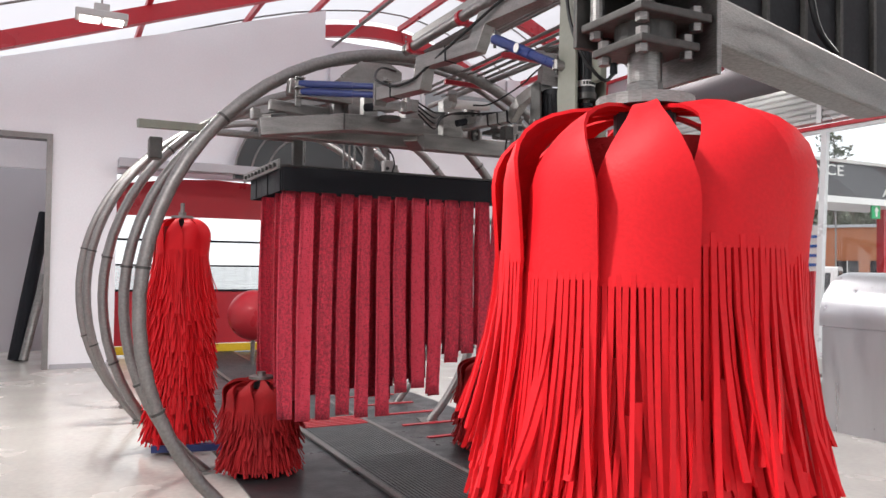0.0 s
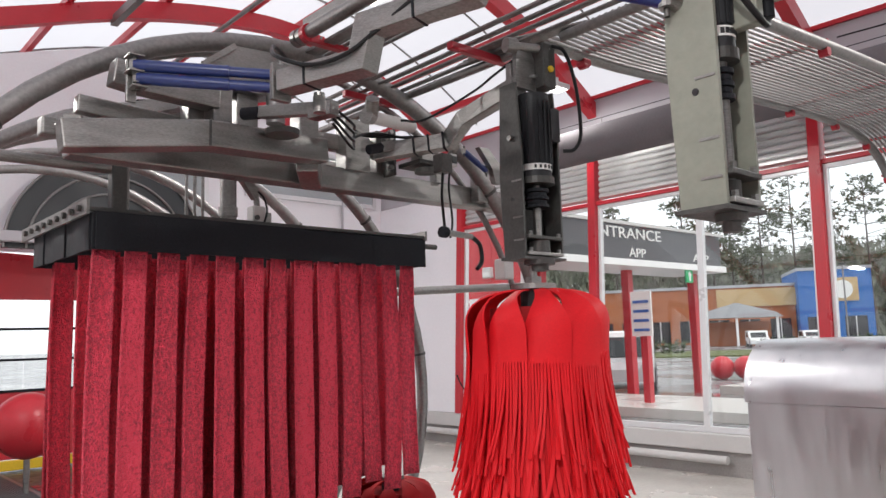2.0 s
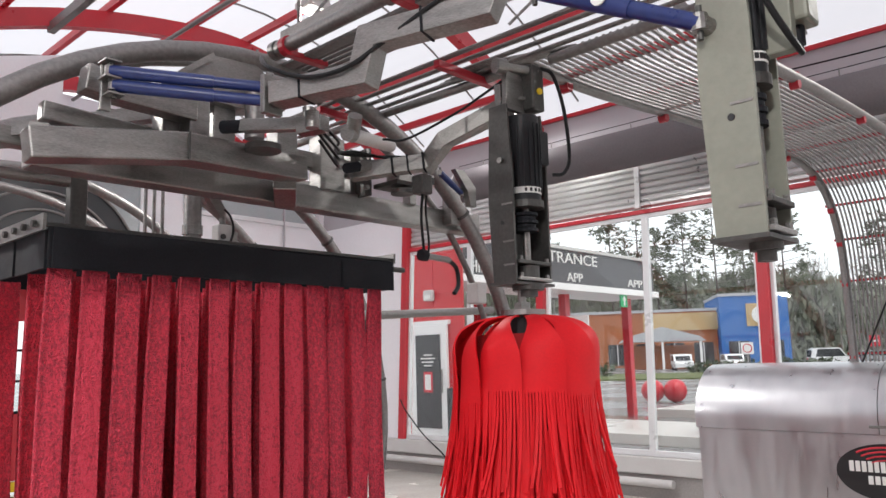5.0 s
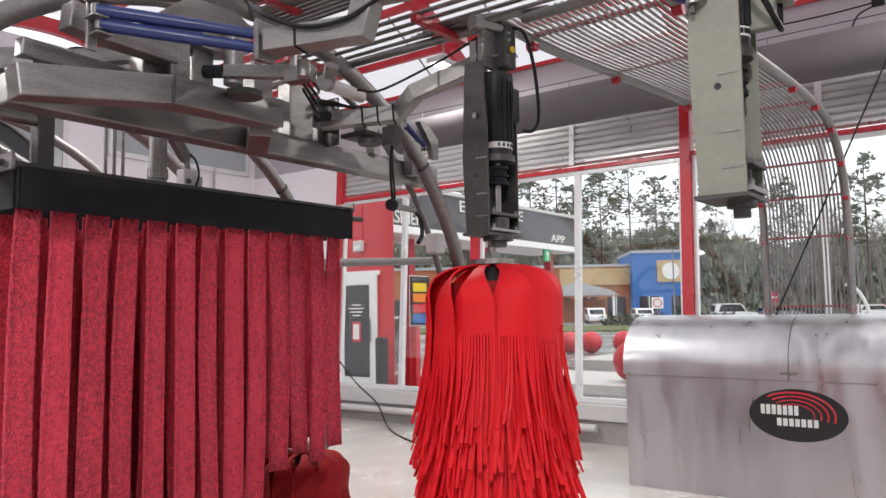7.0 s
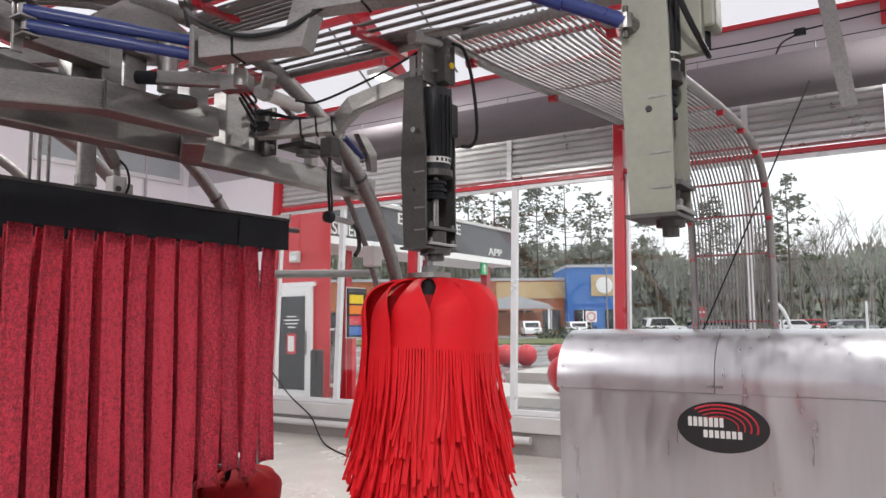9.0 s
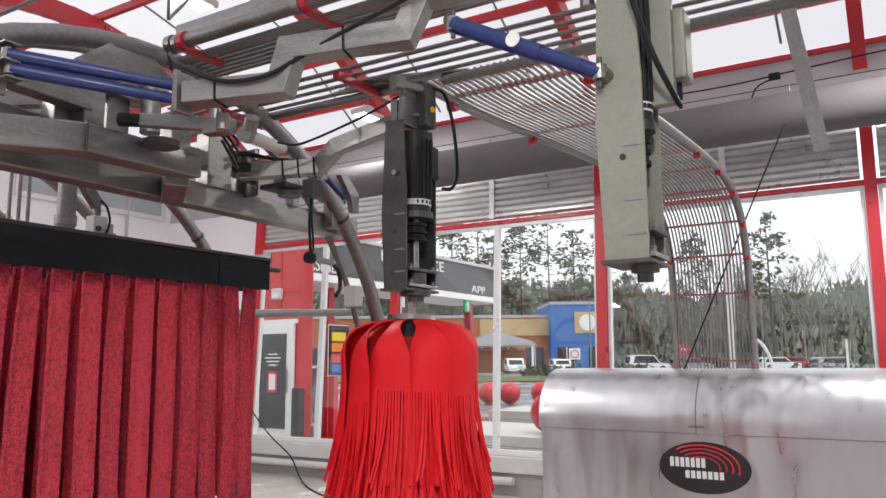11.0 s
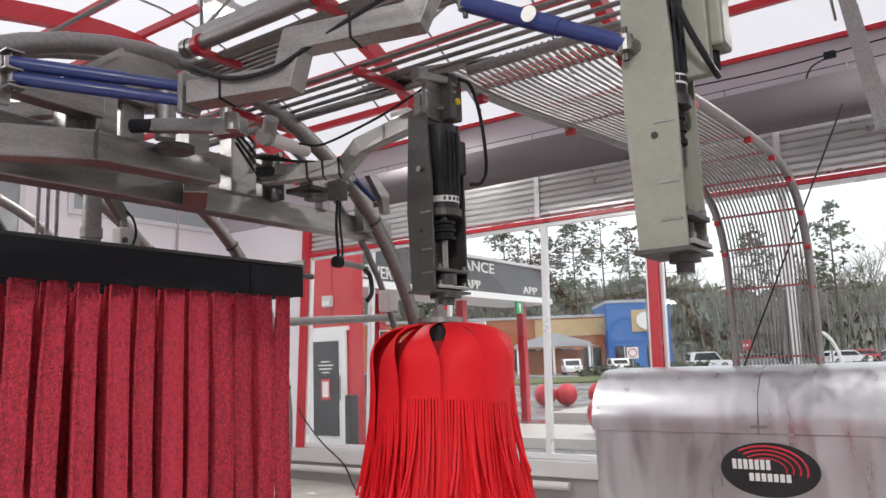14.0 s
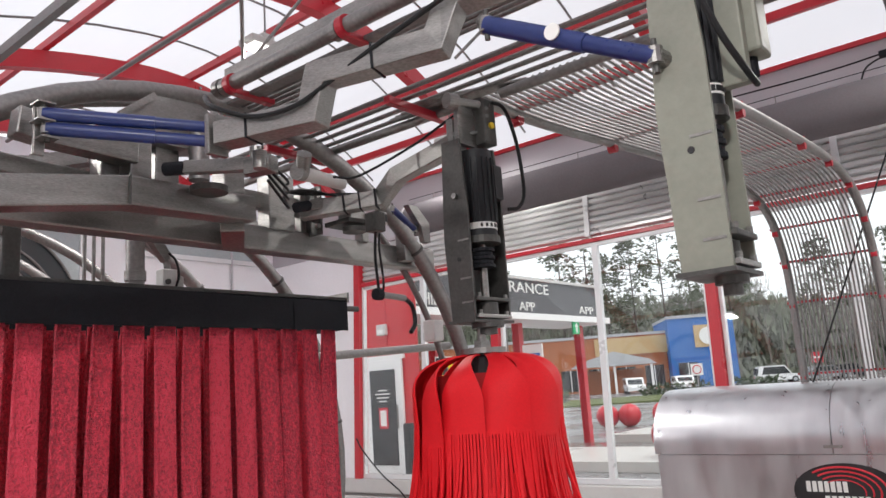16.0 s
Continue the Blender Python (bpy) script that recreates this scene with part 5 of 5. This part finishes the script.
def shop(name, label, d, s0, s1, h, mat, depth=12):
    c = across(d, (s0 + s1) / 2)
    t = holder(name, label, "building")
    t.matrix_world = pose(c.x, c.y, -0.2, 0, 0, SHOP_TURN)
    w = (s1 - s0) / 2
    part("wall", box(-w, w, 0, depth, 0, h), mat, t)
    part("coping", box(-w - 0.1, w + 0.1, -0.15, depth, h, h + 0.35), GREYROOF, t)
    n = max(1, int(w * 2 / 3.5))
    for k in range(n):
        x = -w + (k + 0.5) * 2 * w / n
        win = part("window", box(x - 1.2, x + 1.2, -0.06, -0.01, 0.3, 3.0), DARKGLASS, t)
        part("mullion", box(x - 0.05, x + 0.05, -0.1, -0.061, 0.3, 3.0), ALU, win)
    return t


tan = shop("shop_block", "tan and brick shop row with dark shop windows", 102, -16, 16.3, 7.0, BRICK_ORANGE)
part("upper_band", box(7, 18.2, -0.2, -0.01, 4.6, 6.8), STUCCO_TAN, tan, "tan upper band")
bl = shop("shop_block", "blue stucco shop with a pale round sign", 100, 16.4, 24.5, 8.6, STUCCO_BLUE)
part("sign_panel", box(-0.9, 2.5, -0.2, -0.02, 4.8, 7.6), STUCCO_TAN, bl, "pale sign panel")
part("sign_oval", disc((0.8, -0.25, 6.2), "y", 1.1, 0.08), PAPER, bl)
red_shop = shop("shop_block", "red trimmed shop with dark glass", 104, -34, -16, 6.0, BRICK_ORANGE)
part("awning", box(-8, 8, -2, 0, 3.0, 3.6), PRINT_RED, red_shop)
gaz = holder("pavilion", "open timber pavilion with a low grey roof", "pavilion")
gc = across(88, 8)
gaz.matrix_world = pose(gc.x, gc.y, -0.2, 0, 0, SHOP_TURN)
part("roof", prism([(-4.6, 3.0), (4.6, 3.0), (3.9, 3.5), (0, 4.6), (-3.9, 3.5)], "y", -2, 2), GREYROOF, gaz)
for x in (-4, 0, 4):
    part("post", box(x - 0.12, x + 0.12, -1.8, -1.56, 0, 3.0), WHITE, gaz)
part("counter", box(-3.5, 3.5, 1, 2, 0, 2.6), BRICK_ORANGE, gaz)


def car(label, d, s, turn, paint, tall=1.5, length=4.4):
    c = across(d, s)
    t = holder("car", label, "car", "parked cars")
    t.matrix_world = pose(c.x, c.y, -0.2, 0, 0, turn)
    hl = length / 2
    part("body", prism([(-hl, 0.3), (hl, 0.3), (hl + 0.02, 0.65), (hl - 0.15, 0.85), (hl * 0.5, 0.95), (hl * 0.25, tall - 0.05), (hl * 0.1, tall), (-hl * 0.75, tall), (-hl * 0.9, tall - 0.1), (-hl, 0.9)], "y", -0.88, 0.88), paint, t)
    for s0 in (-0.89, 0.885):
        part("side_window", prism([(hl * 0.45, 0.95), (hl * 0.2, tall - 0.12), (-hl * 0.7, tall - 0.12), (-hl * 0.82, 0.95)], "y", s0, s0 + 0.006), DARKGLASS, t)
    part("rear_window", box(-hl - 0.01, -hl + 0.12, -0.7, 0.7, 0.95, tall - 0.2), DARKGLASS, t)
    part("windscreen", bar((hl * 0.51, 0, 0.97), (hl * 0.25, 0, tall - 0.08), 1.4, 0.02), DARKGLASS, t)
    for lx in (-hl + 0.03, hl - 0.03):
        for ly in (-0.65, 0.65):
            part("lamp", box(lx - 0.05, lx + 0.05, ly - 0.14, ly + 0.14, 0.62, 0.78), PRINT_RED if lx < 0 else PAPER, t)
    for lx in (-hl * 0.62, hl * 0.62):
        for ly in (-0.8, 0.8):
            w = part("wheel", disc((lx, ly, 0.33), "y", 0.33, 0.22, None, 20), TYRE, t)
            part("rim", disc((lx, ly * 1.145, 0.33), "y", 0.2, 0.03, None, 16), CARSILVER, w)
    return t


FACE = math.degrees(math.atan2(-FWD.y, -FWD.x))
car("white hatchback parked facing the shops", 80, 9.2, FACE, CARWHITE, 1.6)
car("white hatchback parked facing the shops", 80, 14.1, FACE, CARWHITE, 1.5)
car("white boxy off-road car parked near the shops", 86, 25, SHOP_TURN, CARWHITE, 1.85, 4.6)
car("dark saloon parked in the row", 88, 33, SHOP_TURN, CARDARK)
car("white saloon parked in the row", 84, 39, SHOP_TURN, CARWHITE)
car("silver saloon parked in the row", 86, 30, SHOP_TURN, CARSILVER)
car("red car parked in the row", 92, 45, SHOP_TURN, PRINT_RED)
car("silver car parked in the row", 70, 38, SHOP_TURN, CARSILVER)
car("dark saloon waiting in the pay lane", 20, -3.7, FACE, CARDARK, 1.5)
car("white pick-up waiting in the pay lane", 24.5, -0.8, FACE, CARWHITE, 1.75)
tent = holder("canopy_tent", "red vacuum canopy on white posts", "canopy")
tc = across(40, 23)
tent.matrix_world = pose(tc.x, tc.y, -0.2, 0, 0, SHOP_TURN)
part("top", prism([(-1.6, 2.5), (5, 2.5), (5, 3.3), (-1.3, 3.5)], "y", -1.5, 1.5), PRINT_RED, tent)
for x in (-1.4, 2):
    part("post", rod((x, -1.3, 0), (x, -1.3, 2.5), 0.06), WHITE, tent)
lettering("VACU", 0, 0, 0, 0.55, PAPER, tent)
tent.children[-1].matrix_world = tent.matrix_world @ pose(1.2, -1.52, 2.6, 90, 0, 0)
arcpipe = holder("white_arch", "white arched pipe in the car park", "arch")
ac = across(40, 17.2)
part("pipe", tube([(ac.x + RGT.x * 1.2 * math.cos(a), ac.y + RGT.y * 1.2 * math.cos(a), -0.2 + 2.6 * math.sin(a)) for a in [math.pi / 2 * k / 10 for k in range(11)]], 0.09), WHITE, arcpipe)


def signpost(d, s, h, mat, label, round_one=False):
    c = across(d, s)
    t = holder("road_sign", label, "road sign", "road signs")
    t.matrix_world = pose(c.x, c.y, -0.2, 0, 0, SHOP_TURN)
    part("post", rod((0, 0, 0), (0, 0, h), 0.04), PIPE, t)
    p = part("plate", box(-0.4, 0.4, -0.05, -0.03, h - 0.8, h), PAPER if not round_one else PRINT_RED, t)
    if round_one:
        part("text_bar", box(-0.25, 0.25, -0.06, -0.051, h - 0.47, h - 0.33), PAPER, p)
    else:
        part("ring", tube([(0.28 * math.cos(a), -0.06, h - 0.4 + 0.28 * math.sin(a)) for a in [math.tau * k / 20 for k in range(21)]], 0.035), PRINT_RED, p)


signpost(55, 10.7, 2.3, PAPER, "white no turn road sign on a post")
signpost(60, 20.4, 2.6, PAPER, "red stop sign on a post", True)
for s0, s1, d in ((8, 13.5, 66), (30, 44, 62), (-6, 2, 60), (16, 21, 72)):
    o = bmesh.new()
    rg = random.Random(int(d + s0))
    for k in range(420):
        c = across(d + rg.uniform(-1.2, 1.2), rg.uniform(s0, s1))
        z = rg.uniform(-0.2, 0.75)
        v = [o.verts.new((c.x + rg.uniform(-0.28, 0.28), c.y + rg.uniform(-0.28, 0.28), z + rg.uniform(-0.2, 0.25))) for _ in range(3)]
        o.faces.new(v)
    tagged(part("shrub_bed", o, SHRUB), "low dark evergreen shrub bed by the car park", "shrubs", "", "stuff")
c0, c1 = across(56, -4), across(62, 9)
structure("verge", prism([tuple(across(d, s).xy) for d, s in ((52, -8), (52, 8), (57, 12), (66, 12), (66, -8))], "z", -0.2, -0.1), GRASS, "winter grass verge", "grass")


def pine(d, s, h, seed):
    rg = random.Random(seed)
    c = across(d, s)
    t = holder("pine_tree", "tall pine tree with uneven dark green crown", "tree", "pine trees")
    t.location = (c.x, c.y, -0.2)
    part("trunk", rod((0, 0, 0), (rg.uniform(-0.4, 0.4), 0, h * 0.97), 0.24, None, 8, 0.05), BARK, t)
    o, br = bmesh.new(), bmesh.new()
    for k in range(46):
        z = h * rg.uniform(0.42, 1.0)
        a = rg.uniform(0, math.tau)
        reach = (1 - (z / h - 0.42) / 0.62) * h * 0.2 * rg.uniform(0.5, 1.15) + 0.5
        tip = Vector((math.cos(a) * reach, math.sin(a) * reach, z + rg.uniform(-0.3, 0.7)))
        rod((0, 0, z - 0.3), tip, 0.05, br, 5, 0.015)
        for j in range(8):
            q = tip * 1.0 + Vector((rg.gauss(0, 0.55), rg.gauss(0, 0.55), rg.gauss(0.1, 0.3)))
            for m in range(9):
                w = Vector((rg.gauss(0, 0.3), rg.gauss(0, 0.3), rg.gauss(0.05, 0.22)))
                e = q + w
                n = Vector((rg.uniform(-1, 1), rg.uniform(-1, 1), rg.uniform(-1, 1))) * 0.13
                o.faces.new((o.verts.new(q + n), o.verts.new(e), o.verts.new(q - n)))
    part("limbs", br, BARK, t)
    tagged(part("crown", o, NEEDLES, t), kind="stuff")


for k, (d, s, h) in enumerate(((118, 4, 24), (120, 11, 21), (116, 19, 25), (122, 24, 22), (115, 41, 20), (120, -6, 22), (100, 46, 20), (119, 29, 23), (117, 8, 25), (119, 15, 23))):
    pine(d, s, h, 30 + k)


def bare_tree(o, base, h, rg):
    def grow(p, dirn, ln, r, level):
        e = p + dirn * ln
        rod(p, e, r, o, 4, r * 0.6)
        if level == 0:
            return
        for _ in range(rg.choice((2, 3, 3))):
            nd = (dirn + Vector((rg.gauss(0, 0.42), rg.gauss(0, 0.42), rg.uniform(0, 0.35)))).normalized()
            grow(p + dirn * ln * rg.uniform(0.55, 1.0), nd, ln * rg.uniform(0.55, 0.8), r * 0.58, level - 1)
    grow(base, Vector((rg.gauss(0, 0.05), rg.gauss(0, 0.05), 1)).normalized(), h * 0.36, 0.16, 4)


rg = random.Random(77)
for k in range(4):
    o = bmesh.new()
    for _ in range(5):
        bare_tree(o, across(rg.uniform(0, 14), rg.uniform(-9, 9)) - across(0, 0), rg.uniform(17, 26), rg)
    me = bpy.data.meshes.new("bare_woods")
    o.to_mesh(me)
    o.free()
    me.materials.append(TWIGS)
    for i, (d, s) in enumerate(((126, -22), (128, 6), (125, 30), (112, 54), (104, 62), (134, -4), (132, 42), (98, 50), (134, 20))):
        if i % 4 == k or (i + 2) % 4 == k:
            w = new("bare_woods", me)
            p = across(d + 3 * k, s)
            w.location = (p.x, p.y, -0.2)
            tagged(w, "grey leafless winter trees behind the shops", "trees", "", "stuff")
o = bmesh.new()
for k in range(56000):
    c = across(rg.uniform(136, 152), rg.uniform(-60, 100))
    hgt = 14 + 4 * noise.noise((c.x * 0.06, c.y * 0.06, 0)) + 7 * noise.noise((c.x * 0.02, c.y * 0.02, 3))
    z = -0.2 + max(2, hgt) * rg.random() ** 1.2
    v = [o.verts.new((c.x + rg.gauss(0, 0.34), c.y + rg.gauss(0, 0.34), z + rg.gauss(0, 0.9))) for _ in range(3)]
    o.faces.new(v)
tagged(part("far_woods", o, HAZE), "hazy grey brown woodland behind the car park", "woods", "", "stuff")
for s in (-3, 16, 33):
    p = across(74, s)
    t = holder("lamp_post", "slim grey car park lamp post", "street lamp", "lamp posts")
    part("post", rod((p.x, p.y, -0.2), (p.x, p.y, 7), 0.07), PIPE, t)
    part("head", box(p.x - 0.5, p.x + 0.5, p.y - 0.15, p.y + 0.15, 6.95, 7.1), DARKSTEEL, t)
